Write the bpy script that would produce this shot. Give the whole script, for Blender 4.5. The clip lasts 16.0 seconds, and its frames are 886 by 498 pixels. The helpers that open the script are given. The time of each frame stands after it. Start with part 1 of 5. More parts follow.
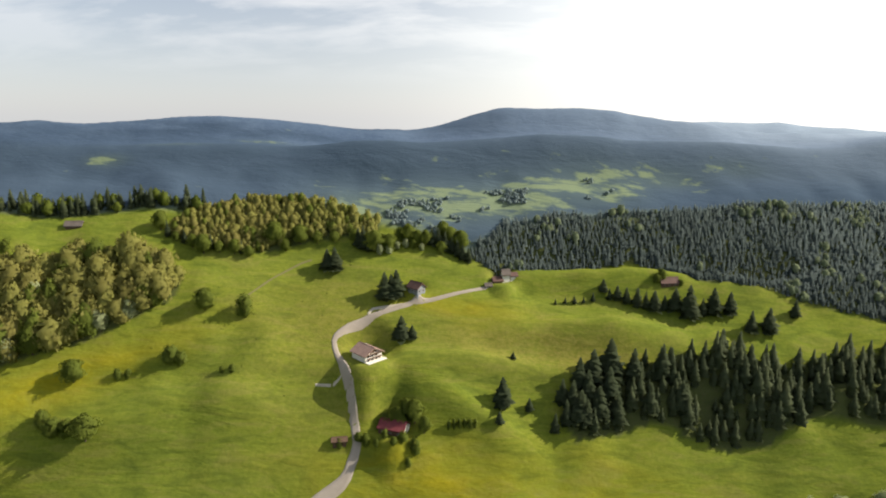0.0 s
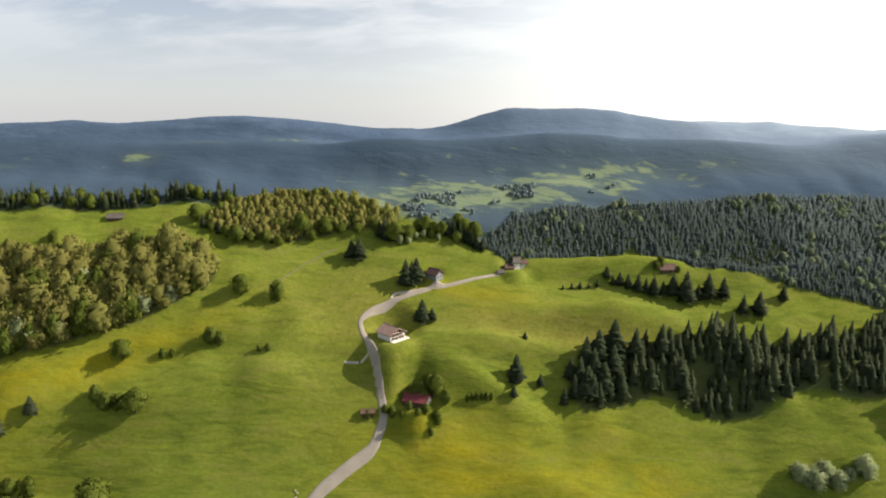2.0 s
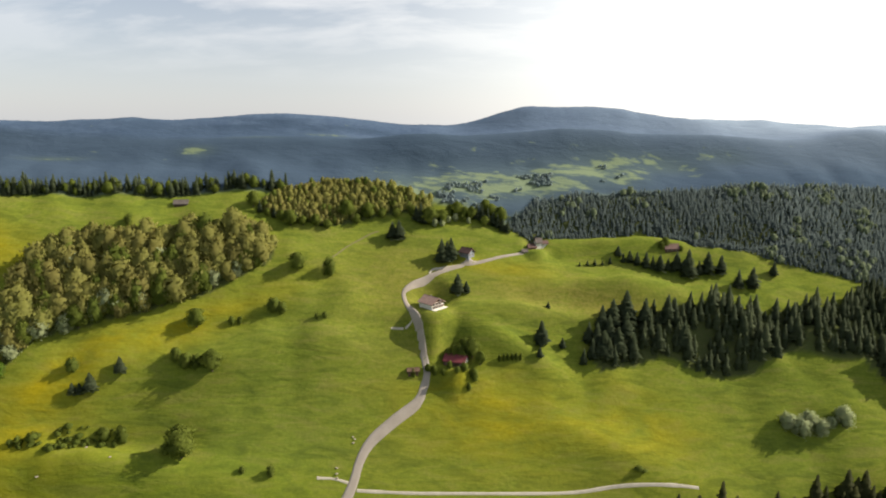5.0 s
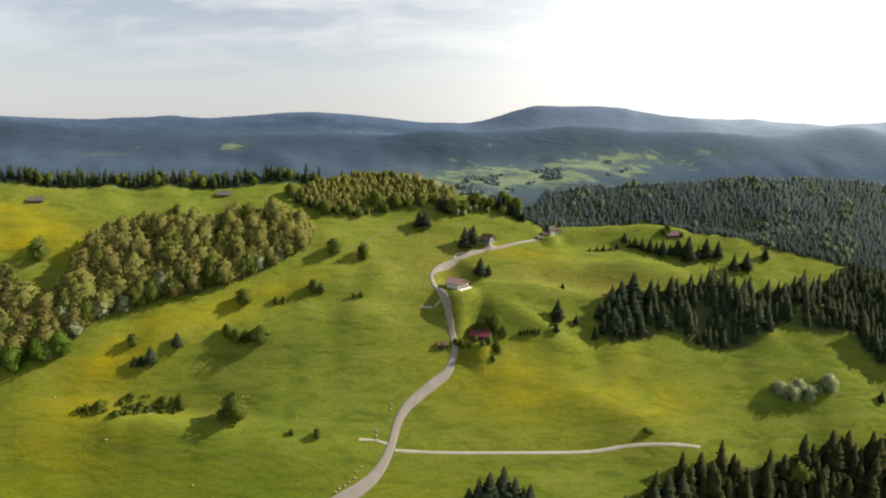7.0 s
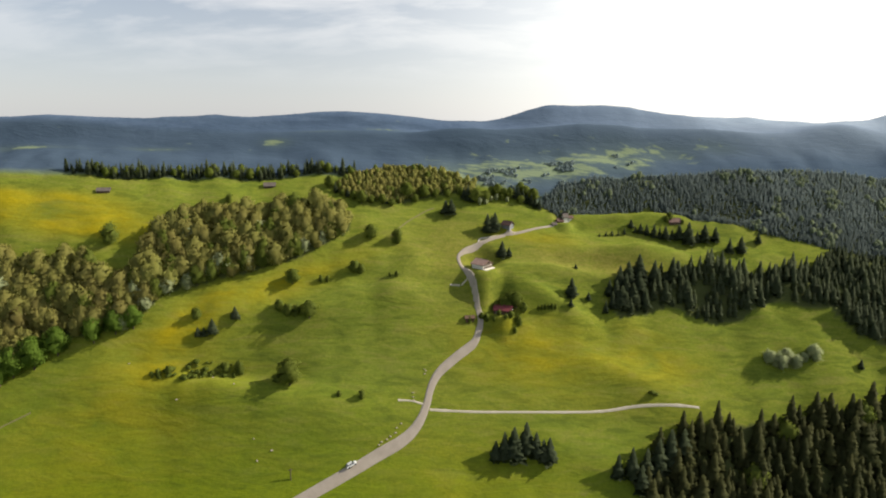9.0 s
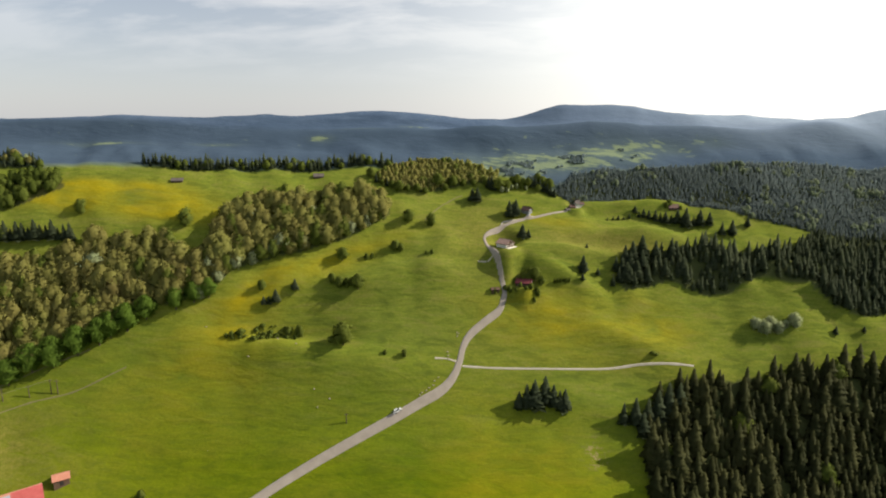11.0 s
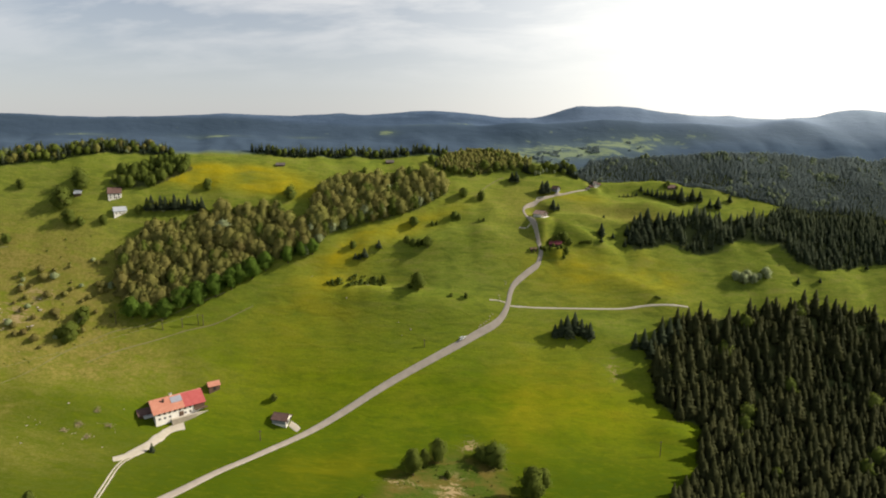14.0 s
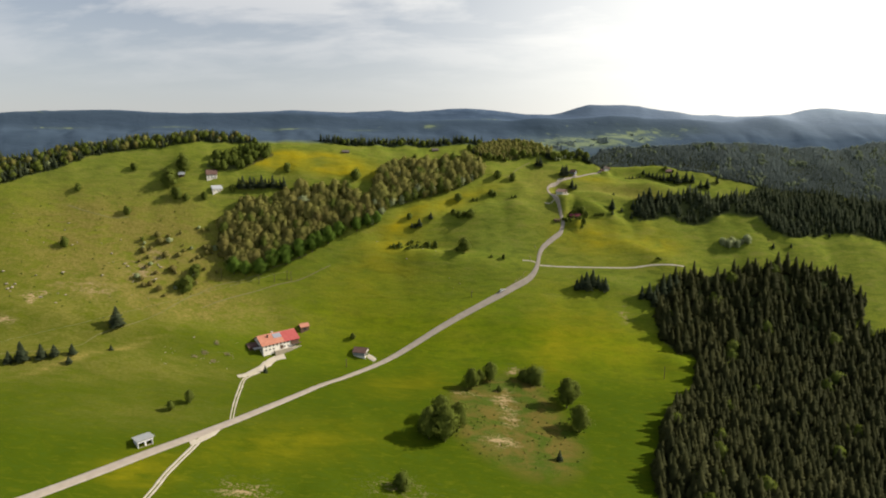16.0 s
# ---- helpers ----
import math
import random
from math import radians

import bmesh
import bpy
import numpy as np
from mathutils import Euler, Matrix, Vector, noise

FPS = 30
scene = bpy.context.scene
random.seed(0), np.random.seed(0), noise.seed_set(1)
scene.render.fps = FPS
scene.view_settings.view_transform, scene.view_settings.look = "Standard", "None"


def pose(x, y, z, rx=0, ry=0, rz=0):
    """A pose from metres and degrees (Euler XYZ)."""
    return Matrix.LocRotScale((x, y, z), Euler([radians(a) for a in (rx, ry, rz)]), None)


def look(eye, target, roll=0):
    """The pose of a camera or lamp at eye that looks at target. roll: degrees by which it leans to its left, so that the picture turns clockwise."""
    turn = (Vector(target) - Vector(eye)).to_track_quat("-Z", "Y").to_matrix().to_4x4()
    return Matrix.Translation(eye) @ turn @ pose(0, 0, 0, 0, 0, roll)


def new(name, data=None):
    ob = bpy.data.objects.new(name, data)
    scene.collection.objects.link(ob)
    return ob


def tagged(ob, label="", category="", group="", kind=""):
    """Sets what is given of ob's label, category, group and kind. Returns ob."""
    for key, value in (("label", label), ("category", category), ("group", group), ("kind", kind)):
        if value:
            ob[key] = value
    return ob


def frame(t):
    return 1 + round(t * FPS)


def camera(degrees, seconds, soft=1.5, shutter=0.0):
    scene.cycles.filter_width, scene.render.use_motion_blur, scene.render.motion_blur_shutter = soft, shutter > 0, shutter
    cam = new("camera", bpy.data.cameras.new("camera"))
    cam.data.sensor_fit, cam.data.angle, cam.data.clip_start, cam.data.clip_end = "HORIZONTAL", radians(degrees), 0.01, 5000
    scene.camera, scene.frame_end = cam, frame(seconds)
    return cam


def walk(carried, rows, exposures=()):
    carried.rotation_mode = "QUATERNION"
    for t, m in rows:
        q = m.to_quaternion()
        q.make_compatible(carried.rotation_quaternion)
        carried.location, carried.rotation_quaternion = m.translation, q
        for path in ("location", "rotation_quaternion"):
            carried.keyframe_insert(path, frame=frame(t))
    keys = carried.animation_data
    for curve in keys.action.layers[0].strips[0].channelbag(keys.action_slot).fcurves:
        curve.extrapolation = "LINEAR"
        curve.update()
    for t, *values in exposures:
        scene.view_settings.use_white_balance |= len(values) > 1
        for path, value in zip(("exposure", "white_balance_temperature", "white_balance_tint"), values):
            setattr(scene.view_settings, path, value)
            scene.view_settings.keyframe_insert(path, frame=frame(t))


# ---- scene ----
# ======== camera and its flight ========
cam = camera(73.74, 16.0, soft=2.0)
walk(cam, [
    (0.0, pose(92.87, 229.64, 165.74, 77.578, -0.203, 3.233)),
    (1.0, pose(90.51, 223.62, 165.64, 77.601, -0.172, 2.944)),
    (2.0, pose(88.18, 217.42, 165.45, 77.614, -0.141, 2.756)),
    (3.0, pose(85.80, 210.91, 165.10, 77.616, -0.114, 2.708)),
    (4.0, pose(82.68, 203.97, 164.63, 77.638, -0.106, 2.563)),
    (5.0, pose(78.29, 196.53, 164.12, 77.705, -0.125, 2.122)),
    (6.0, pose(73.34, 188.47, 163.59, 77.778, -0.148, 1.583)),
    (7.0, pose(68.83, 179.65, 163.06, 77.804, -0.144, 1.235)),
    (8.0, pose(64.75, 169.75, 162.62, 77.794, -0.108, 1.137)),
    (9.0, pose(60.53, 158.14, 162.46, 77.774, -0.050, 1.185)),
    (10.0, pose(56.72, 143.88, 162.64, 77.663, 0.034, 1.441)),
    (11.0, pose(52.54, 127.10, 162.83, 77.538, 0.111, 1.738)),
    (12.0, pose(46.80, 108.24, 162.56, 77.529, 0.139, 1.838)),
    (13.0, pose(38.49, 87.30, 161.38, 77.726, 0.094, 1.579)),
    (14.0, pose(27.57, 62.57, 158.87, 78.074, 0.044, 1.103)),
    (15.0, pose(14.37, 32.78, 154.83, 78.489, 0.055, 0.594)),
    (16.0, pose(-0.05, 0.03, 149.93, 78.932, 0.108, 0.085)),
], [(0.0, 0.60), (4.0, 0.58), (9.0, 0.50), (12.5, 0.40), (16.0, 0.28)])

# ======== sky, sun ========
SUN_AZ, SUN_EL = 83.0, 35.0        # degrees from north (y) towards east (x)
sun_dir = Vector((math.sin(radians(SUN_AZ)) * math.cos(radians(SUN_EL)), math.cos(radians(SUN_AZ)) * math.cos(radians(SUN_EL)), math.sin(radians(SUN_EL))))
lamp = bpy.data.lights.new("sun", "SUN")
lamp.energy, lamp.angle, lamp.color = 5.0, radians(0.6), (1.0, 0.90, 0.76)
sun = new("sun", lamp)
sun.matrix_world = look(sun_dir * 800, (0, 0, 0))

world = bpy.data.worlds.new("sky")
scene.world = world
world.use_nodes = True
wt = world.node_tree
wt.nodes.clear()


def wn(kind, **kw):
    n = wt.nodes.new(kind)
    for k, v in kw.items():
        n.inputs[k].default_value = v
    return n


def wmath(op, a, b=None, clamp=False):
    n = wt.nodes.new("ShaderNodeMath")
    n.operation, n.use_clamp = op, clamp
    for i, v in enumerate((a, b)):
        if v is None:
            continue
        if isinstance(v, (int, float)):
            n.inputs[i].default_value = v
        else:
            wt.links.new(v, n.inputs[i])
    return n.outputs[0]


def wmix(f, a, b):
    n = wt.nodes.new("ShaderNodeMix")
    n.data_type = "RGBA"
    for key, v in ((0, f), (6, a), (7, b)):
        if isinstance(v, (int, float, tuple)):
            n.inputs[key].default_value = v
        else:
            wt.links.new(v, n.inputs[key])
    return n.outputs[2]


sky = wt.nodes.new("ShaderNodeTexSky")
sky.sky_type, sky.sun_disc = "NISHITA", False
sky.sun_elevation, sky.sun_rotation = radians(SUN_EL), radians(SUN_AZ)
sky.dust_density, sky.air_density, sky.altitude = 2.0, 1.0, 900
tc = wt.nodes.new("ShaderNodeTexCoord")
sep = wt.nodes.new("ShaderNodeSeparateXYZ")
wt.links.new(tc.outputs["Generated"], sep.inputs[0])
zup = wmath("MAXIMUM", sep.outputs["Z"], 0.02)
# cloud sheet: directions projected on a level layer
plane = wt.nodes.new("ShaderNodeCombineXYZ")
lift = wmath("ADD", zup, 0.24)
wt.links.new(wmath("DIVIDE", sep.outputs["X"], lift), plane.inputs[0])
wt.links.new(wmath("DIVIDE", sep.outputs["Y"], lift), plane.inputs[1])
cl = wn("ShaderNodeTexNoise", Scale=2.6, Detail=8.0, Roughness=0.58, Distortion=0.3)
mp = wt.nodes.new("ShaderNodeMapping")
mp.inputs["Scale"].default_value, mp.inputs["Location"].default_value = (0.55, 1.0, 1.0), (3.1, 0.4, 0.0)
wt.links.new(plane.outputs[0], mp.inputs[0])
wt.links.new(mp.outputs[0], cl.inputs["Vector"])
ramp = wt.nodes.new("ShaderNodeValToRGB")
ramp.color_ramp.elements[0].position, ramp.color_ramp.elements[1].position = 0.44, 0.60
wt.links.new(cl.outputs[0], ramp.inputs[0])
cover = ramp.outputs[0]
high = wmath("MULTIPLY", wmath("SUBTRACT", sep.outputs["Z"], 0.05), 6.0, True)      # clouds thin out into haze at the horizon
haze = wmath("SUBTRACT", 1.0, wmath("MULTIPLY", sep.outputs["Z"], 2.6, True), True)
dot = wt.nodes.new("ShaderNodeVectorMath")
dot.operation = "DOT_PRODUCT"
wt.links.new(tc.outputs["Generated"], dot.inputs[0])
dot.inputs[1].default_value = Vector((math.sin(radians(42)), math.cos(radians(42)), 0.30)).normalized()
glow = wmath("POWER", wmath("MAXIMUM", dot.outputs["Value"], 0.0), 6.0)
skyc = wt.nodes.new("ShaderNodeVectorMath")
skyc.operation = "SCALE"
wt.links.new(sky.outputs[0], skyc.inputs[0])
skyc.inputs["Scale"].default_value = 0.076
pale = wmix(glow, (0.525, 0.526, 0.538, 1), (1.05, 1.01, 0.94, 1))
bright = wmix(glow, (0.72, 0.71, 0.70, 1), (1.25, 1.21, 1.10, 1))
col = wmix(wmath("MULTIPLY", haze, 0.72), skyc.outputs[0], pale)
col = wmix(wmath("MULTIPLY", wmath("MULTIPLY", cover, high), 0.62), col, bright)
col = wmix(wmath("MULTIPLY", glow, 0.9, True), col, (1.22, 1.18, 1.08, 1))
bg = wt.nodes.new("ShaderNodeBackground")
wt.links.new(col, bg.inputs[0])
bg.inputs[1].default_value = 1.00
wo = wt.nodes.new("ShaderNodeOutputWorld")
wt.links.new(bg.outputs[0], wo.inputs[0])


# ======== materials ========
def mat(name, rough=0.8, metal=0.0):
    m = bpy.data.materials.new(name)
    m.use_nodes = True
    b = m.node_tree.nodes["Principled BSDF"]
    b.inputs["Roughness"].default_value, b.inputs["Metallic"].default_value = rough, metal
    b.inputs["Specular IOR Level"].default_value = 0.25
    return m, m.node_tree, b


def nmix(nt, f, a, b, mode="MIX"):
    n = nt.nodes.new("ShaderNodeMix")
    n.data_type, n.blend_type = "RGBA", mode
    for key, v in ((0, f), (6, a), (7, b)):
        if isinstance(v, tuple):
            n.inputs[key].default_value = (*v, 1) if len(v) == 3 else v
        elif isinstance(v, (int, float)):
            n.inputs[key].default_value = v
        else:
            nt.links.new(v, n.inputs[key])
    return n.outputs[2]


def nmath(nt, op, a, b=0.0, c=0.0, clamp=False):
    n = nt.nodes.new("ShaderNodeMath")
    n.operation, n.use_clamp = op, clamp
    for i, v in enumerate((a, b, c)):
        if isinstance(v, (int, float)):
            n.inputs[i].default_value = v
        else:
            nt.links.new(v, n.inputs[i])
    return n.outputs[0]


def nnoise(nt, scale, detail=4.0, rough=0.55, stretch=(1, 1, 1), dist=0.0):
    co = nt.nodes.new("ShaderNodeTexCoord")
    mp = nt.nodes.new("ShaderNodeMapping")
    mp.inputs["Scale"].default_value = stretch
    nt.links.new(co.outputs["Object"], mp.inputs[0])
    n = nt.nodes.new("ShaderNodeTexNoise")
    n.inputs["Scale"].default_value, n.inputs["Detail"].default_value = scale, detail
    n.inputs["Roughness"].default_value, n.inputs["Distortion"].default_value = rough, dist
    nt.links.new(mp.outputs[0], n.inputs["Vector"])
    return n.outputs[0]


def nramp(nt, f, lo, hi):
    n = nt.nodes.new("ShaderNodeMapRange")
    n.inputs[1].default_value, n.inputs[2].default_value = lo, hi
    nt.links.new(f, n.inputs[0])
    return n.outputs[0]


def nattr(nt, name):
    n = nt.nodes.new("ShaderNodeAttribute")
    n.attribute_name = name
    return n.outputs["Fac"]


def nbump(nt, b, h, strength, distance):
    n = nt.nodes.new("ShaderNodeBump")
    n.inputs["Strength"].default_value, n.inputs["Distance"].default_value = strength, distance
    nt.links.new(h, n.inputs["Height"])
    nt.links.new(n.outputs[0], b.inputs["Normal"])


def surface(name, c1, c2, scale, rough=0.85, bump=0.2, dist=0.05, metal=0.0, stretch=(1, 1, 1)):
    """A plain weathered surface: two tones, coarse stains and fine grain."""
    m, nt, b = mat(name, rough, metal)
    big = nnoise(nt, scale, 4, 0.6, stretch)
    fine = nnoise(nt, scale * 9, 3, 0.6, stretch)
    c = nmix(nt, nramp(nt, big, 0.3, 0.7), c1, c2)
    c = nmix(nt, nmath(nt, "MULTIPLY", fine, 0.35), c, tuple(v * 0.55 for v in c1))
    nt.links.new(c, b.inputs["Base Color"])
    nbump(nt, b, fine, bump, dist)
    return m


def grass_material():
    m, nt, b = mat("meadow", 1.0)
    b.inputs["Specular IOR Level"].default_value = 0.02
    big = nnoise(nt, 0.022, 5, 0.6)
    mid = nnoise(nt, 0.10, 4, 0.60, (0.6, 1.7, 1.7), 0.4)
    fine = nnoise(nt, 1.1, 5, 0.7)
    streak = nnoise(nt, 0.16, 3, 0.6, (0.35, 1.6, 1.6))
    c = nmix(nt, nramp(nt, big, 0.35, 0.65), (0.114, 0.166, 0.005), (0.182, 0.220, 0.007))
    c = nmix(nt, nmath(nt, "MULTIPLY", nramp(nt, mid, 0.45, 0.72), 0.50), c, (0.185, 0.182, 0.016))
    c = nmix(nt, nmath(nt, "MULTIPLY", nramp(nt, streak, 0.45, 0.72), 0.46), c, (0.066, 0.105, 0.007))
    # greener near meadow, also darkened in colour to offset flatter ground's stronger sun
    c = nmix(nt, nmath(nt, "MULTIPLY", nattr(nt, "lush"), 0.90), c, (0.042, 0.067, 0.002))
    tuss = nnoise(nt, 0.34, 4, 0.66, (0.55, 1.6, 1.6), 0.6)
    c = nmix(nt, nmath(nt, "MULTIPLY", nramp(nt, tuss, 0.48, 0.68), 0.50), c, (0.058, 0.094, 0.008))
    c = nmix(nt, nmath(nt, "MULTIPLY", nramp(nt, tuss, 0.50, 0.30), 0.26), c, (0.178, 0.186, 0.014))
    # upland grass is drier; its pale tone also carries distance haze
    up = nattr(nt, "upland")
    c = nmix(nt, nmath(nt, "MULTIPLY", up, 0.46), c, (0.200, 0.224, 0.050))
    terr = nnoise(nt, 0.30, 3, 0.60, (0.30, 1.2, 1.4), 0.8)
    c = nmix(nt, nmath(nt, "MULTIPLY", nmath(nt, "MULTIPLY", nramp(nt, terr, 0.50, 0.70), up), 0.58), c, (0.204, 0.194, 0.050))
    c = nmix(nt, nmath(nt, "MULTIPLY", nmath(nt, "MULTIPLY", nramp(nt, terr, 0.50, 0.32), up), 0.58), c, (0.066, 0.092, 0.018))
    # dandelion patches, dry pasture, bare soil, wood floor
    fl = nmath(nt, "MULTIPLY", nattr(nt, "flowers"), nramp(nt, nmath(nt, "ADD", nmath(nt, "MULTIPLY", mid, 0.7), nmath(nt, "MULTIPLY", fine, 0.3)), 0.30, 0.62), 0, True)
    c = nmix(nt, nmath(nt, "MULTIPLY", fl, 0.85), c, (0.400, 0.310, 0.008))
    dry = nmath(nt, "MULTIPLY", nattr(nt, "dry"), nramp(nt, nmath(nt, "ADD", nmath(nt, "MULTIPLY", mid, 0.5), nmath(nt, "MULTIPLY", tuss, 0.5)), 0.30, 0.55), 0, True)
    rough = nnoise(nt, 0.75, 6, 0.75, (1, 1.4, 1), 0.8)
    dtone = nmix(nt, nramp(nt, rough, 0.38, 0.62), (0.150, 0.138, 0.024), (0.270, 0.218, 0.062))
    c = nmix(nt, dry, c, dtone)
    weeds = nmix(nt, nramp(nt, nnoise(nt, 0.09, 5, 0.65, (1, 1.3, 1), 0.5), 0.42, 0.58), (0.050, 0.084, 0.008), (0.136, 0.098, 0.024))
    weeds = nmix(nt, nmath(nt, "MULTIPLY", nramp(nt, rough, 0.42, 0.66), 0.55), weeds, (0.120, 0.112, 0.034))
    c = nmix(nt, nmath(nt, "MULTIPLY", nattr(nt, "rough"), 0.92), c, weeds)
    soil = nmath(nt, "MULTIPLY", nattr(nt, "soil"), nramp(nt, nmath(nt, "ADD", nmath(nt, "ADD", nmath(nt, "MULTIPLY", tuss, 0.5), nmath(nt, "MULTIPLY", fine, 0.5)), nmath(nt, "MULTIPLY", nattr(nt, "soil"), 0.07)), 0.53, 0.62), 0, True)
    c = nmix(nt, nmath(nt, "MULTIPLY", soil, 1.6, 0, True), c, (0.38, 0.275, 0.150))
    c = nmix(nt, nattr(nt, "wood"), c, (0.062, 0.066, 0.036))
    c = nmix(nt, nmath(nt, "MULTIPLY", nramp(nt, fine, 0.38, 0.68), 0.34), c, (0.048, 0.080, 0.007))
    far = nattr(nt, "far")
    # blue of the far woods is haze mixed into their colour
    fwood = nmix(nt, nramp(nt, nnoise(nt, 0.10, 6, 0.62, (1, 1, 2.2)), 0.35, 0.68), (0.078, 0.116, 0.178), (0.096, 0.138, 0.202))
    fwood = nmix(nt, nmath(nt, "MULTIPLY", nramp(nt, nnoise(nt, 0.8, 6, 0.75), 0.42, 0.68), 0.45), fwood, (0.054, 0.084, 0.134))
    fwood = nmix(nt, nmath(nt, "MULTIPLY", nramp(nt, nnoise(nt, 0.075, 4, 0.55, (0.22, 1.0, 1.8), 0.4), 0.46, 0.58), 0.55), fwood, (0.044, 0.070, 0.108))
    # nearer range darker, farther one paler: more haze put into the colour
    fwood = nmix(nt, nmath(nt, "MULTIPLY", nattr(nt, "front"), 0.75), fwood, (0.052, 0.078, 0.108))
    fwood = nmix(nt, nattr(nt, "range_haze"), fwood, (0.265, 0.328, 0.400))
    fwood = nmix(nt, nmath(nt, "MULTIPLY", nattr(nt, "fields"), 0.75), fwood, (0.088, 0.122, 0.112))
    # valley grass washed pale blue-green, haze put into the colour
    c = nmix(nt, nmath(nt, "MULTIPLY", nattr(nt, "valley_haze"), 0.94), c, (0.178, 0.225, 0.142))
    plots = nmath(nt, "ADD", nmath(nt, "MULTIPLY", nnoise(nt, 0.26, 5, 0.62, (0.42, 1.6, 0.3), 0.2), 1.72), nmath(nt, "MULTIPLY", nattr(nt, "fields"), 0.50))
    wooded = nmath(nt, "SUBTRACT", 1.0, nramp(nt, plots, 1.16, 1.34), 0, True)
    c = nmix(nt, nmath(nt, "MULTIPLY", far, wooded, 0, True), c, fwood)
    nt.links.new(c, b.inputs["Base Color"])
    nbump(nt, b, nmath(nt, "ADD", nmath(nt, "MULTIPLY", fine, 0.30), nmath(nt, "ADD", nmath(nt, "MULTIPLY", mid, 2.2), nmath(nt, "MULTIPLY", tuss, 0.5))), 0.28, 0.9)
    return m


def leaf_material(name, dark, light, rough=0.7):
    m, nt, b = mat(name, rough)
    b.inputs["Specular IOR Level"].default_value = 0.06
    t = nattr(nt, "tint")
    ob = nt.nodes.new("ShaderNodeObjectInfo").outputs["Random"]
    isl = nt.nodes.new("ShaderNodeNewGeometry").outputs["Random Per Island"]
    f = nmath(nt, "ADD", nmath(nt, "MULTIPLY", t, 0.7), nmath(nt, "ADD", nmath(nt, "MULTIPLY", isl, 0.15), nmath(nt, "MULTIPLY", ob, 0.2)), 0, True)
    c = nmix(nt, f, dark, light)
    nt.links.new(c, b.inputs["Base Color"])
    tr = nt.nodes.new("ShaderNodeBsdfTranslucent")
    nt.links.new(c, tr.inputs[0])
    mx = nt.nodes.new("ShaderNodeMixShader")
    mx.inputs[0].default_value = 0.52
    nt.links.new(b.outputs[0], mx.inputs[1])
    nt.links.new(tr.outputs[0], mx.inputs[2])
    nt.links.new(mx.outputs[0], nt.nodes["Material Output"].inputs[0])
    return m


GRASS = grass_material()
SPRUCE = leaf_material("spruce_needles", (0.032, 0.049, 0.029), (0.128, 0.152, 0.074))
SPRUCE_NEAR = leaf_material("near_spruce_needles", (0.020, 0.031, 0.012), (0.116, 0.117, 0.042))
# pale bluish end carries the haze of the far slope
SPRUCE_HAZY = leaf_material("hazy_spruce_needles", (0.034, 0.054, 0.046), (0.285, 0.345, 0.325))
BEECH = leaf_material("beech_leaves", (0.200, 0.160, 0.056), (0.300, 0.310, 0.078))
GREEN = leaf_material("spring_leaves", (0.068, 0.122, 0.018), (0.155, 0.240, 0.034))
OLIVE = leaf_material("olive_leaves", (0.082, 0.116, 0.020), (0.192, 0.228, 0.042))
# far broadleaf colour, lightened to stand for haze
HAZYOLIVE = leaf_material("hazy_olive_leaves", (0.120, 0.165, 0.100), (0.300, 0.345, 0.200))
BLOSSOM = leaf_material("blossom_leaves", (0.260, 0.310, 0.145), (0.420, 0.460, 0.250))
BARK = surface("bark", (0.085, 0.062, 0.042), (0.130, 0.100, 0.070), 2.0, 0.95, 0.5)
ASPHALT = surface("worn_asphalt", (0.315, 0.272, 0.225), (0.395, 0.345, 0.288), 0.35, 0.9, 0.15, 0.02)
GRAVEL = surface("pale_gravel", (0.410, 0.365, 0.285), (0.520, 0.470, 0.380), 0.6, 0.95, 0.4, 0.03)
EARTH = surface("trodden_earth", (0.165, 0.160, 0.055), (0.205, 0.190, 0.080), 0.8, 0.95, 0.4, 0.03)
# valley copse leaves, paled and blued to stand for haze
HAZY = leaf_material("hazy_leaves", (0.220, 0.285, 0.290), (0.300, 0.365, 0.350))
DRYWOOD = surface("dry_branches", (0.230, 0.190, 0.100), (0.330, 0.275, 0.150), 1.5, 0.95, 0.3, 0.02)
LINE = surface("dull_aluminium_cable", (0.200, 0.215, 0.120), (0.250, 0.265, 0.150), 0.8, 0.6, 0.1, 0.01)
PLASTER = surface("white_plaster", (0.740, 0.700, 0.620), (0.800, 0.770, 0.700), 0.5, 0.9, 0.1, 0.01)
DEEP_RED = surface("deep_red_tiles", (0.150, 0.034, 0.040), (0.215, 0.055, 0.060), 0.9, 0.8, 0.35, 0.03)
PINK_TILE = surface("faded_pink_tiles", (0.265, 0.172, 0.140), (0.350, 0.240, 0.198), 0.7, 0.85, 0.3, 0.03)
BLUEGREY = surface("blue_grey_boards_and_shade", (0.200, 0.215, 0.240), (0.270, 0.285, 0.310), 1.2, 0.8, 0.2, 0.02)
TILE_RED = surface("red_tiles", (0.350, 0.070, 0.066), (0.430, 0.105, 0.095), 0.7, 0.8, 0.35, 0.03)
TILE_ORANGE = surface("orange_tiles", (0.420, 0.170, 0.110), (0.500, 0.230, 0.155), 0.7, 0.8, 0.35, 0.03)
TILE_BROWN = surface("brown_tiles", (0.105, 0.060, 0.050), (0.165, 0.098, 0.080), 0.7, 0.8, 0.35, 0.03)
PLANK = surface("dark_planks", (0.095, 0.058, 0.038), (0.150, 0.095, 0.062), 1.2, 0.85, 0.4, 0.03, stretch=(4, 4, 0.6))
SHEET = surface("grey_sheet_metal", (0.480, 0.500, 0.520), (0.580, 0.600, 0.610), 0.5, 0.45, 0.1, 0.01, 0.4)
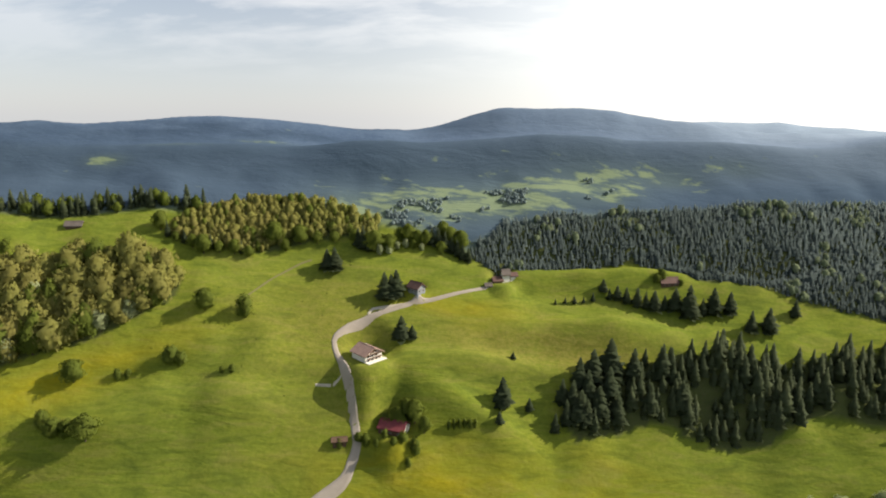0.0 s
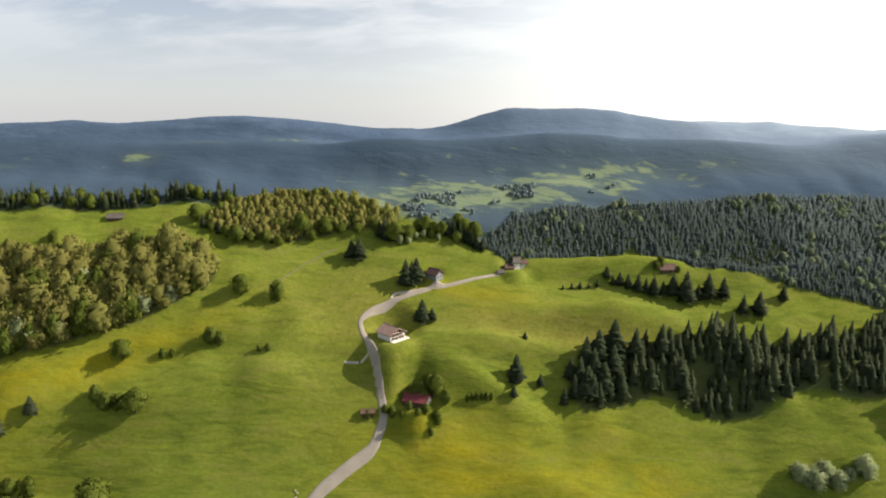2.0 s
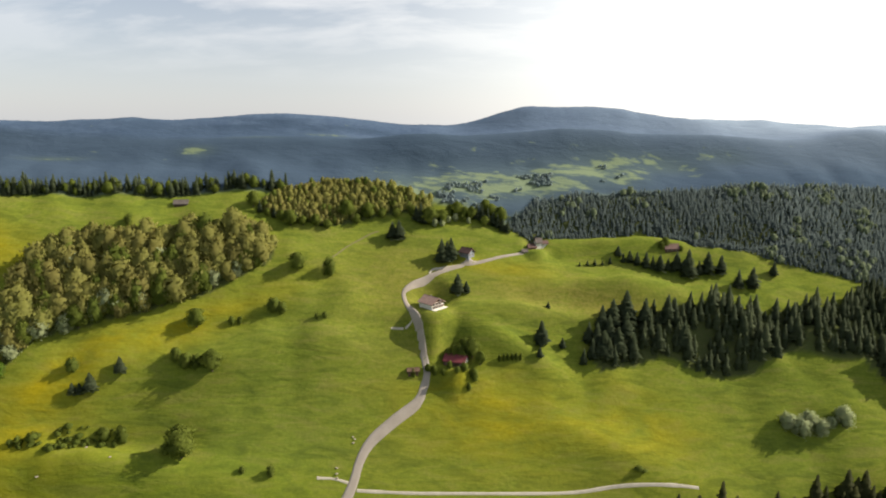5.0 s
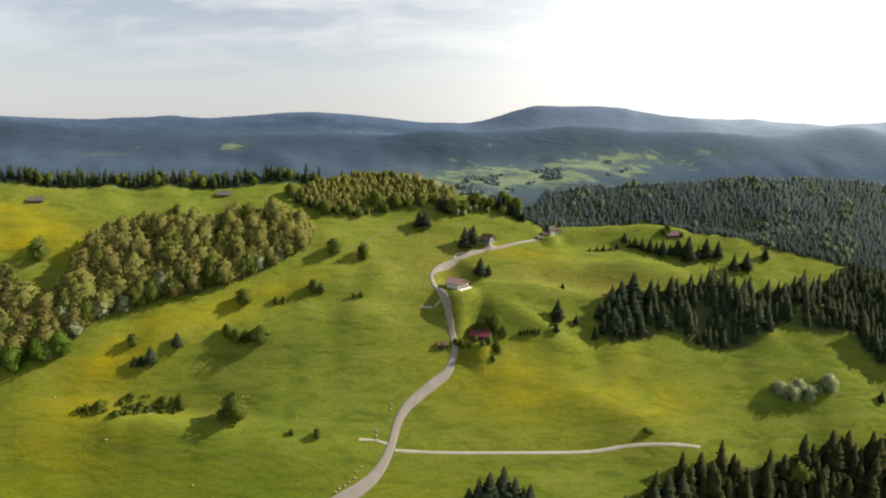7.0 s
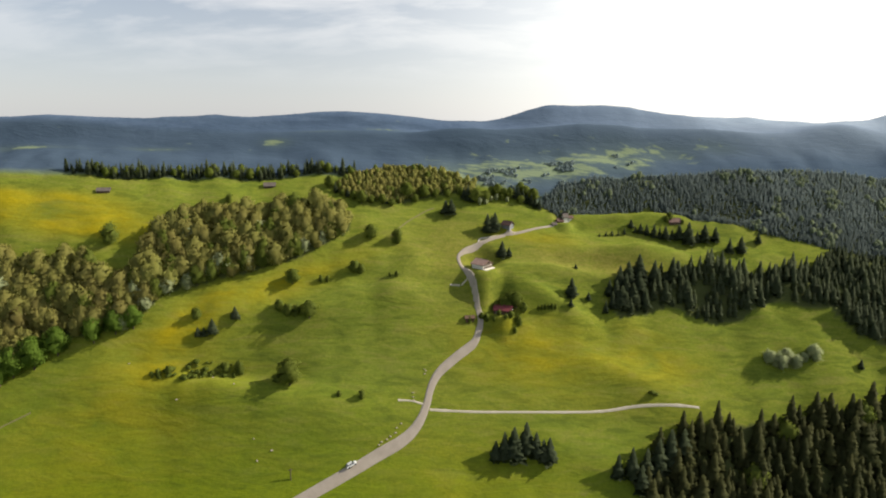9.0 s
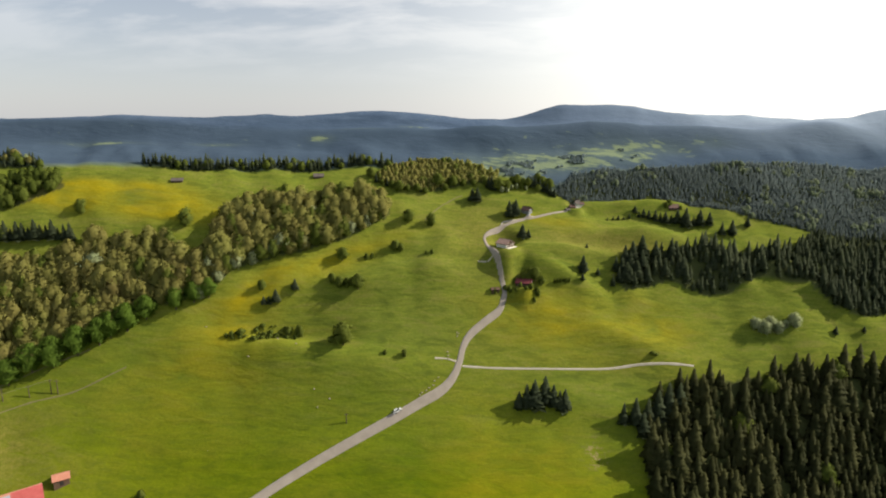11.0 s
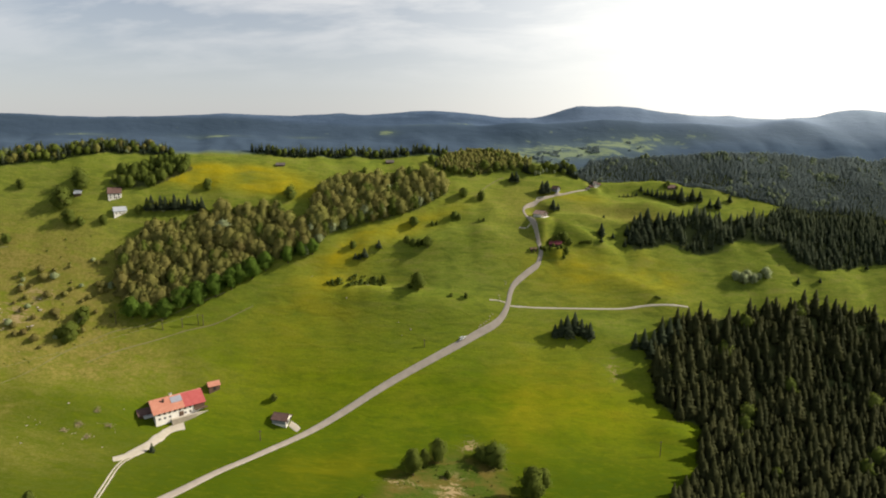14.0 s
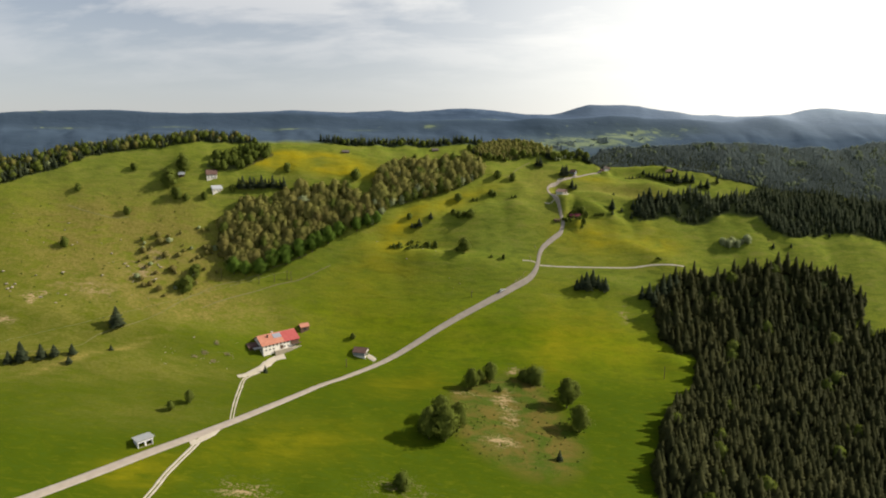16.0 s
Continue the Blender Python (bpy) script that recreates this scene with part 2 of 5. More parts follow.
STONE = surface("limestone", (0.270, 0.230, 0.170), (0.370, 0.325, 0.250), 0.9, 0.95, 0.5, 0.05)
ROOF_GREY = surface("weathered_shingles", (0.115, 0.095, 0.082), (0.165, 0.140, 0.122), 0.8, 0.85, 0.3, 0.03)
# near-black for the flue, and for panels that stand for indoor shade
DARK = surface("dark_flue_and_shade", (0.030, 0.026, 0.024), (0.045, 0.040, 0.036), 1.0, 0.6, 0.05, 0.01)
GLASS = surface("window_glass", (0.045, 0.055, 0.065), (0.070, 0.080, 0.090), 0.4, 0.12, 0.0, 0.0)
SHUTTER = surface("brown_shutters", (0.200, 0.120, 0.080), (0.260, 0.160, 0.110), 1.5, 0.8, 0.2, 0.02)
PANEL = surface("solar_panel_cells", (0.260, 0.270, 0.310), (0.320, 0.330, 0.370), 1.5, 0.2, 0.0, 0.0)
CARPAINT = surface("white_car_paint", (0.760, 0.760, 0.760), (0.800, 0.800, 0.800), 0.8, 0.3, 0.0, 0.0)
RUBBER = surface("tyre_rubber", (0.020, 0.020, 0.020), (0.030, 0.030, 0.030), 3.0, 0.8, 0.1, 0.01)


# ======== the lie of the land ========
PROF_Y = [-3000, 0, 100, 166, 189.7, 215, 239, 256.7, 276.6, 292.7, 305.7, 319.7, 334.7, 347.5, 357.7, 368.3, 375.7, 384, 390, 398, 408, 425, 475, 1000, 4500]
PROF_Z = [-10, 11, 13, 15.4, 23.2, 31.5, 39.5, 45.3, 51.8, 61.4, 73.1, 85.6, 99.1, 110.7, 119.8, 129.4, 136, 142.9, 147, 150, 151, 151, 148, 120, 20]
GY = np.arange(-3000, 4501, 2.0)
GZ = np.interp(GY, PROF_Y, PROF_Z)
LIFT_Y = [-3000, 110, 150, 190, 230, 270, 300, 325, 350, 375, 400, 430, 470, 4500]
LIFT = np.interp(GY, LIFT_Y, [0.0, 0.0, 0.2, -4.4, -10.2, -18.0, -17.9, -10.4, 1.0, 0.5, -0.0, -0.0, 0.0, 0.0])
LIFT_TILT = np.interp(GY, LIFT_Y, [0.0, 0.0, 0.1, 1.1, 1.5, 1.9, 0.2, -0.8, -0.0, 0.1, 0.0, 0.0, 0.0, 0.0])
wide_ker = np.hanning(21) / np.hanning(21).sum()
LIFT, LIFT_TILT = (np.convolve(np.pad(g, 10, mode="edge"), wide_ker, "valid") for g in (LIFT, LIFT_TILT))
ker = np.hanning(9) / np.hanning(9).sum()
GZ = np.convolve(np.pad(GZ, 4, mode="edge"), ker, "valid")
# knolls and hollows, some shaped to fit the camera's view: x, y, long radius, short radius, turn, height
KNOLLS = [(-62, 290, 72, 30, 0, -12), (121.0, 376.9, 30, 2.7, 5, -3.2), (167.4, 381.0, 22, 2.7, 8, -3.2), (104.7, 368.6, 14, 2.16, 5, -1.6), (-8.0, 318.0, 24, 4.2, 2, 4.5), (-6.0, 324.0, 22, 3.2, 2, -3), (122.9, 361.6, 20, 2.7, 5, 4), (135.3, 374.8, 24, 2.97, 4, 3.6), (91.8, 351.6, 24, 2.43, 6, 3.2), (16.3, 334.7, 22, 2.97, 6, 3.6), (172.6, 353.8, 12, 3.24, 24, 4.2), (194.3, 350.5, 14, 3.24, -18, 4), (-156.2, 243.5, 30, 8.1, 8, 4), (-125.3, 269.6, 24, 6.75, 10, 2.4), (-191.9, 264.0, 26, 8.1, 10, 2.4), (120.1, 285.8, 10, 6.75, 0, 3), (46.4, 347.7, 10, 4.05, 35, 2.4), (22.7, 315.3, 26, 4.725, 12, 2.6), (118.3, 331.6, 22, 4.05, -8, 3), (88.9, 345.7, 16, 2.43, -12, 2.8), (35.2, 340.1, 18, 2.7, 5, 2.8), (-11.2, 333.2, 14, 3.51, 28, 2.8), (94.4, 317.1, 18, 4.725, 0, 2), (154.7, 353.9, 14, 2.7, -25, 3), (144.4, 356.3, 14, 2.43, 20, 2.4)]
# wooded ranges at the end of the valley: x, y, half width, half depth, turn, height
RANGES = [(79.6, 417.5, 1466, 12.1, 7, 9.6), (-217.4, 385.3, 300, 9.9, 7, 0.6), (125.3, 425.9, 35, 9.9, 7, 9.0), (66.5, 494.1, 864, 15.4, 4, 8.5), (41.7, 492.2, 42, 15.4, 4, 3.1), (213.2, 504.2, 97, 15.4, 4, 8.5), (95.8, 419.7, 18, 8.8, 7, 3.2), (163.0, 427.9, 13, 9.9, 7, 2.0), (15.8, 406.5, 48, 8.8, 7, 5.5), (-36.9, 399.4, 12, 8.8, 7, 1.7), (196.1, 432.5, 18, 8.8, 7, 0.5), (275.0, 445.0, 41, 11, 7, 6.2), (344.4, 451.4, 68, 11, 7, 2.0), (113.9, 406.3, 42, 5.5, 7, 7.8), (173.6, 413.4, 32, 5.5, 7, 5.2), (227.7, 422.9, 23, 6.6, 7, 6.4), (14.1, 392.6, 52, 5.5, 7, 5.2), (63.1, 397.6, 19, 4.4, 7, 4.2), (-105.9, 385.2, 63, 6.6, 7, 6.0), (-231.1, 373.7, 74, 6.6, 7, 5.4), (-150.7, 480.3, 60, 15.4, 4, 1.0), (148.1, 501.3, 57, 15.4, 4, 2.6), (67.3, 414.7, 18, 8.8, 7, -1.8), (-65.9, 393.2, 48, 8.8, 7, 1.6), (64.0, 412.0, 9, 8.8, 7, 1.4), (245.0, 440.0, 14, 9, 7, -1.5), (150.0, 426.0, 16, 9, 7, -0.3)]


ROAD = [(-143.0, 141.5), (-126.8, 160.5), (-113.6, 177.1), (-102.3, 190.8), (-90.9, 203.3), (-78.4, 217.3), (-63.1, 236.1), (-42.1, 266.6), (-8.6, 290.4), (34.7, 310.1), (45.3, 314.8), (49.9, 318.1), (52.3, 321.8), (53.4, 325.1), (55.7, 328.2), (61.2, 331.8), (66.8, 335.0), (68.1, 337.1), (69.0, 339.5), (67.5, 342.9), (65.0, 346.8), (63.9, 349.0), (62.0, 351.8), (61.9, 353.4), (64.5, 355.6), (68.2, 357.4), (72.1, 359.1), (78.2, 361.4), (84.2, 363.3), (91.7, 366.3), (96.2, 368.1)]
LANE = [(53.3, 321.0), (60.0, 321.6), (68.0, 322.3), (85.5, 324.0), (104.3, 326.0), (115.4, 327.5), (127.0, 328.4), (137.0, 329.2)]


def spline(pts, step):
    out = []
    P = [np.array(p, float) for p in pts]
    P = [2 * P[0] - P[1]] + P + [2 * P[-1] - P[-2]]
    for a, b, c, d in zip(P, P[1:], P[2:], P[3:]):
        n = max(2, int(np.linalg.norm(c - b) / step))
        for i in range(n):
            t = i / n
            out.append(0.5 * (2 * b + (c - a) * t + (2 * a - 5 * b + 4 * c - d) * t * t + (3 * b - a - 3 * c + d) * t ** 3))
    return np.array(out + [P[-2]])


ROAD_LINE = np.vstack([spline(ROAD, 4.0), spline(LANE, 4.0)])


def off_road(x, y):
    """0 on the road, 1 away from it: the ground is evened out along the road."""
    x, y = np.asarray(x, float), np.asarray(y, float)
    d = np.full(np.shape(x), 1e9)
    for px, py in ROAD_LINE:
        d = np.minimum(d, (x - px) ** 2 + (y - py) ** 2)
    t = np.clip((np.sqrt(d) - 2.5) / 14, 0, 1)
    return t * t * (3 - 2 * t)


def bells(x, y, rows):
    z = np.zeros_like(x)
    for bx, by, rx, ry, rot, h in rows:
        c, s = math.cos(radians(rot)), math.sin(radians(rot))
        u, v = (x - bx) * c + (y - by) * s, (y - by) * c - (x - bx) * s
        z = z + h * np.exp(-(u / rx) ** 2 - (v / ry) ** 2)
    return z


def value_noise(x, y, cell, seed):
    u, v = x / cell + seed * 17.3, y / cell - seed * 9.1
    i, j = np.floor(u), np.floor(v)
    f, g = u - i, v - j
    f, g = f * f * (3 - 2 * f), g * g * (3 - 2 * g)

    def hsh(a, b):
        s = np.sin(a * 127.1 + b * 311.7 + seed * 74.7) * 43758.5453
        return s - np.floor(s)
    return (hsh(i, j) * (1 - f) + hsh(i + 1, j) * f) * (1 - g) + (hsh(i, j + 1) * (1 - f) + hsh(i + 1, j + 1) * f) * g - 0.5


# level pads cut into the slope for the houses: centre, radius
PADS = [((69.6, 349.9), 4.4), ((76.2, 341.4), 3.0), ((79.1, 363.9), 1.4), ((99.6, 369.4), 2.2)]


def height(x, y):
    """Ground height with the house pads."""
    z = open_slope(x, y)
    for (px, py), r in PADS:
        t = np.clip((np.hypot(np.asarray(x) - px, np.asarray(y) - py) - r) / (0.9 * r), 0, 1)
        w = 1 - t * t * (3 - 2 * t)
        z = z * (1 - w) + float(open_slope(px, py)) * w
    return z


def open_slope(x, y):
    """Ground height of the whole country, in metres, its slope shaped to fit the camera's view."""
    x, y = np.asarray(x, float), np.asarray(y, float)
    k = 1 + 0.157 * (np.clip(x / np.maximum(y, 150), -1.1, 1.1) - 0.207)
    z = 150 + k * (np.interp(y / k, GY, GZ) - 150) + bells(x, y, KNOLLS)
    z = z + np.interp(y, GY, LIFT) + np.interp(y, GY, LIFT_TILT) * np.clip(x / 150, -1.6, 1.6)
    r = bells(x, y, RANGES)
    z = z + r * (1 + 0.07 * value_noise(x, y, 14, 3) + 0.03 * value_noise(x, y, 6, 4)) + np.clip(r / 6, 0, 1) * 0.22 * value_noise(x, y, 1.0, 5)
    # swells that run down the slope, slantwise ribs and small hummocks
    u, v = x * 0.80 + y * 0.60, y * 0.80 - x * 0.60
    calm = 0.30 + 0.70 * np.clip((y - 300) / 50, 0, 1)
    soft = 3.0 * value_noise(x, y * 0.7, 17, 1) + 1.6 * value_noise(u, v * 0.45, 9, 2) + 0.7 * value_noise(x, y, 5, 7)
    return z + calm * soft * np.clip(1.15 - r / 4, 0, 1) * (0.06 + 0.94 * off_road(x, y))


def ground(x, y):
    return Vector((x, y, float(height(x, y))))


def inside(x, y, poly):
    hit = np.zeros(np.shape(x), bool)
    for (x0, y0), (x1, y1) in zip(poly, poly[1:] + poly[:1]):
        hit ^= ((y0 > y) != (y1 > y)) & (x < (x1 - x0) * (y - y0) / (y1 - y0 + 1e-9) + x0)
    return hit


def mesh_of(name, verts, faces, material, attrs=None, smooth=False, normals=None):
    me = bpy.data.meshes.new(name)
    verts = np.asarray(verts, np.float32)
    me.vertices.add(len(verts))
    me.vertices.foreach_set("co", verts.ravel())
    faces = np.asarray(faces, np.int32)
    n, w = faces.shape
    me.loops.add(n * w)
    me.loops.foreach_set("vertex_index", faces.ravel())
    me.polygons.add(n)
    me.polygons.foreach_set("loop_start", np.arange(0, n * w, w, dtype=np.int32))
    me.polygons.foreach_set("use_smooth", np.full(n, smooth))
    for key, val in (attrs or {}).items():
        a = me.attributes.new(key, "FLOAT", "POINT")
        a.data.foreach_set("value", np.asarray(val, np.float32))
    me.materials.append(material)
    me.update(calc_edges=True)
    if normals is not None:
        me.normals_split_custom_set_from_vertices(normals)
    return me


def rounded(arr, up=0.35, keep=0.45):
    """Turns a crown's leaves outward and gives them normals that follow the crown's own roundness."""
    v, f = arr
    out = np.stack([v[:, 0], v[:, 1], (v[:, 2] - 0.45) * 0.35], 1)
    out /= np.linalg.norm(out, axis=1)[:, None] + 1e-6
    out[:, 2] += up
    fn = np.cross(v[f[:, 1]] - v[f[:, 0]], v[f[:, 2]] - v[f[:, 0]])
    back = (fn * out[f].mean(1)).sum(1) < 0
    f = np.where(back[:, None], f[:, ::-1], f)
    fn = np.where(back[:, None], -fn, fn)
    own = np.zeros_like(v)
    for i in range(3):
        np.add.at(own, f[:, i], fn)
    own /= np.linalg.norm(own, axis=1)[:, None] + 1e-9
    nrm = out + own * keep
    return v, f, nrm / (np.linalg.norm(nrm, axis=1)[:, None] + 1e-9)


# patches in the meadows: x, y, long radius, short radius, turn, strength
FLOWERS = [(-90.9, 347.1, 24, 3.5, 5, 1.4), (-80.9, 348.9, 26, 3.51, 5, 1.6), (-52.6, 346.7, 20, 2.97, 5, 1.4), (-2.8, 338.1, 30, 3.375, 20, 0.9), (-23.3, 328.7, 16, 4.05, 40, 0.7), (83.5, 333.6, 20, 6.75, 0, 0.5), (81.9, 298.2, 14, 21.6, 80, 0.45), (54.1, 289.1, 14, 18.9, 0, 0.35), (-33.9, 315.1, 30, 13.5, 20, 0.4), (90.0, 361.9, 14, 2.7, 0, 0.7), (94.3, 335.3, 26, 5.4, 0, 0.4), (124.7, 336.7, 18, 6.75, 0, 0.5), (-103.5, 179.4, 12, 8.1, 0, 0.5), (-59.7, 204.4, 30, 10.8, 20, 0.35), (-18.7, 256.9, 20, 10.8, 20, 0.3)]
# first streak: pale dry bank edge, its fold shading put into the colour
DRY = [(-154.0, 246.0, 22, 2.0, 45, 0.9), (-114.8, 245.5, 30, 14, 10, 0.4), (-105.2, 284.4, 40, 8, 10, 0.4), (-115.2, 212.9, 40, 12, 10, 0.3), (-177.5, 287.8, 55, 29.7, 8, 0.95), (-173.6, 238.5, 40, 18.9, 8, 0.5), (-134.0, 297.3, 24, 16.2, 0, 0.8), (-177.4, 310.7, 60, 13.5, 6, 0.6), (57.2, 353.2, 14, 13.5, 20, 0.45), (120.2, 357.6, 24, 4.05, 0, 0.5), (170.6, 380.8, 26, 5.4, 0, 0.5), (-99.5, 291.8, 30, 8.1, 15, 0.35), (95.3, 356.5, 26, 5.4, 0, 0.35)]
SOIL = [(27.0, 248.5, 5, 9, 0, 1), (22.8, 219.5, 7, 3.2, 0, 1), (43.6, 266.0, 4, 3.2, 0, 1), (34.0, 274.0, 4, 2.4, 0, 1), (8.8, 251.4, 7, 2.0, 0, 0.9), (28.4, 232.7, 4, 5, 0, 0.7), (98.4, 307.3, 3.5, 2.7, 0, 0.7), (-196.4, 271.1, 4, 2, 0, 1.2), (-192.4, 274.4, 2.8, 1.4, 0, 1.1), (-199.6, 256.9, 4, 1.8, 0, 1.2), (-194.6, 267.7, 2.4, 1.2, 0, 1), (-153.3, 293.3, 8, 4, 0, 0.75), (-147.0, 301.0, 8, 3, 0, 0.75), (-173.9, 280.5, 14, 4, 0, 0.6), (-66.5, 177.0, 9, 5.4, 0, 0.7), (-16.6, 188.6, 12, 5.4, 0, 0.4)]
# weedy brown ground of the hollow
ROUGH = [(18, 236, 19, 22, 0, 1.3), (38, 222, 21, 22, 0, 1.3), (30, 256, 19, 17, 0, 1.2)]
# far meadows on the valley floor, clear of wood
FAR_FIELDS = [(60.7, 382.6, 13, 6, 5, 1), (83.0, 385.9, 13, 7, 5, 1), (103.4, 390.1, 13, 7, 5, 1), (125.7, 396.7, 13, 6, 5, 1), (146.7, 402.6, 12, 3, 5, 0.7), (168.7, 407.6, 10, 2.0, 5, 0.5), (-8.2, 386.8, 5, 1.4, 5, 1), (-99.7, 376.1, 16, 1.1, 5, 0.8), (-51.8, 380.7, 10, 0.9, 5, 0.9), (-164.7, 370.7, 14, 0.9, 5, 0.9), (7.9, 393.9, 8, 0.8, 5, 0.8), (-230.8, 363.5, 14, 0.9, 5, 0.8), (31.9, 400.0, 9, 1.0, 5, 0.7)]
WOOD_FLOOR = []      # outlines of the woods, filled in below

# outlines of the woods
BEECHES = [(-121.1, 316.0), (-110.4, 327.4), (-86.2, 331.7), (-81.1, 335.0), (-58.4, 337.5), (-44.0, 336.4), (-37.8, 344.9), (-34.8, 349.6), (-22.4, 353.1), (-4.5, 357.7), (15.8, 360.6), (25.0, 360.4), (23.6, 355.1), (11.1, 348.3), (-9.0, 341.5), (-30.1, 336.0), (-38.1, 328.8), (-58.1, 323.9), (-70.3, 317.7), (-86.4, 310.9), (-101.9, 304.8), (-112.6, 302.9), (-119.0, 308.4)]
RIDGE = [(16.5, 369.4), (23.9, 374.7), (36.2, 380.5), (54.4, 381.6), (68.2, 378.4), (67.4, 374.6), (52.8, 372.8), (38.2, 367.3), (27.9, 366.6), (19.3, 367.1)]
RIDGE_LINE = [(-77.0, 361.1), (-58.8, 363.3), (-36.5, 366.8), (-19.6, 370.1), (6.3, 374.8), (23.5, 376.2), (24.0, 374.2), (7.0, 372.7), (-18.4, 367.2), (-35.4, 364.3), (-57.4, 360.5), (-72.2, 360.0)]
LEFT_LINE = [(-281.8, 315.5), (-243.5, 327.7), (-230.1, 330.2), (-213.4, 336.3), (-179.3, 346.9), (-144.0, 354.8), (-114.2, 357.1), (-109.3, 354.8), (-137.4, 350.5), (-176.4, 342.0), (-198.7, 335.7), (-209.3, 329.3), (-225.4, 322.8), (-236.8, 317.6), (-275.1, 306.7)]
GROVE = [(-135.9, 338.4), (-130.2, 337.6), (-114.2, 341.3), (-99.4, 348.7), (-101.6, 351.6), (-121.1, 348.0), (-131.6, 342.2)]
DARKWOOD = [(91.1, 374.7), (100.0, 382.0), (120.4, 387.2), (168.4, 396.8), (220.1, 402.1), (262.2, 404.7), (412.2, 448.1), (346.2, 374.3), (245.8, 373.6), (224.7, 373.9), (200.9, 371.4), (181.2, 373.3), (165.3, 376.6), (148.2, 375.3), (133.4, 379.5), (112.4, 374.3), (95.9, 371.3)]
MIDWOOD = [(111.6, 347.6), (115.9, 351.6), (125.6, 355.5), (139.5, 360.2), (154.7, 361.3), (164.9, 361.2), (198.3, 367.6), (221.6, 369.1), (245.3, 372.6), (346.2, 374.3), (330.6, 354.0), (233.4, 353.3), (205.6, 346.6), (194.8, 348.1), (187.2, 352.1), (166.5, 351.8), (157.8, 348.8), (146.0, 347.7), (133.0, 349.4), (115.5, 344.9)]
NEARWOOD = [(86.5, 221.2), (101.4, 247.2), (113.1, 260.0), (122.3, 271.3), (126.4, 280.4), (132.3, 292.8), (122.8, 294.3), (116.2, 299.3), (114.2, 308.5), (118.7, 317.4), (127.3, 323.8), (137.3, 326.1), (153.3, 328.6), (203.2, 335.3), (228.2, 336.8)] + [(243.2, 327.8), (228.2, 315.8), (246.7, 313.8), (262.0, 323.0), (232.0, 282.6), (166.0, 192.2), (72.3, 170.5)]
GAPWOOD = [(185.1, 361.6), (195.6, 371.0), (224.9, 374.3), (252.0, 376.1), (252.0, 366.0), (213.8, 359.6)]
SCRUB = [(-156.0, 288.8), (-158.3, 304.8), (-139.2, 313.0), (-116.8, 321.3), (-97.4, 319.9), (-113.0, 309.4), (-116.5, 301.9), (-131.2, 288.7), (-142.4, 282.5)]
WOOD_RIM = sorted([(-312.9, 299.5), (-242.5, 326.5), (-213.2, 335.8), (-178.9, 346.3), (-143.5, 354.0), (-113.9, 356.5)] + [(-36.1, 366.1), (6.5, 374.3), (23.7, 375.3)] + [(54.5, 381.1), (68.3, 380.2), (77.0, 378.6)] + [(91.2, 376.2), (102.8, 382.9), (120.5, 387.5), (168.5, 397.2), (220.4, 402.4), (262.4, 405.1), (412.2, 448.1)])
PASTURE = [(-225.8, 255.8), (-258.0, 303.7), (-209.9, 318.4), (-153.6, 323.6), (-115.7, 318.1), (-108.3, 303.1), (-128.7, 281.9), (-155.8, 267.3), (-191.6, 265.3)]
GULLY = [(-30.6, 320.0), (-25.2, 322.5), (-17.5, 324.9), (-5.8, 326.0), (-2.1, 324.5), (-8.3, 322.6), (-18.9, 319.6)]
VALLEY = [(40.7, 376.9), (57.5, 384.3), (80.2, 388.7), (103.4, 393.1), (127.6, 399.7), (139.3, 398.7), (104.6, 383.5), (86.6, 377.8), (75.7, 377.8), (57.9, 380.5)]
HILLSIDE = [(10.5, 358.1), (30.2, 363.9), (49.4, 371.0), (65.5, 373.4), (81.3, 369.7), (64.5, 358.9), (57.5, 351.3), (58.5, 343.9), (42.1, 341.8), (20.9, 347.2)]
HOLLOW = [(7.1, 256.0), (29.6, 268.2), (49.1, 267.2), (64.4, 249.6), (57.9, 220.8), (50.2, 205.2), (26.2, 206.1), (4.5, 213.9), (1.4, 234.9)]
WOOD_FLOOR += [BEECHES, RIDGE, RIDGE_LINE, LEFT_LINE, GROVE, DARKWOOD, MIDWOOD, GAPWOOD, NEARWOOD]


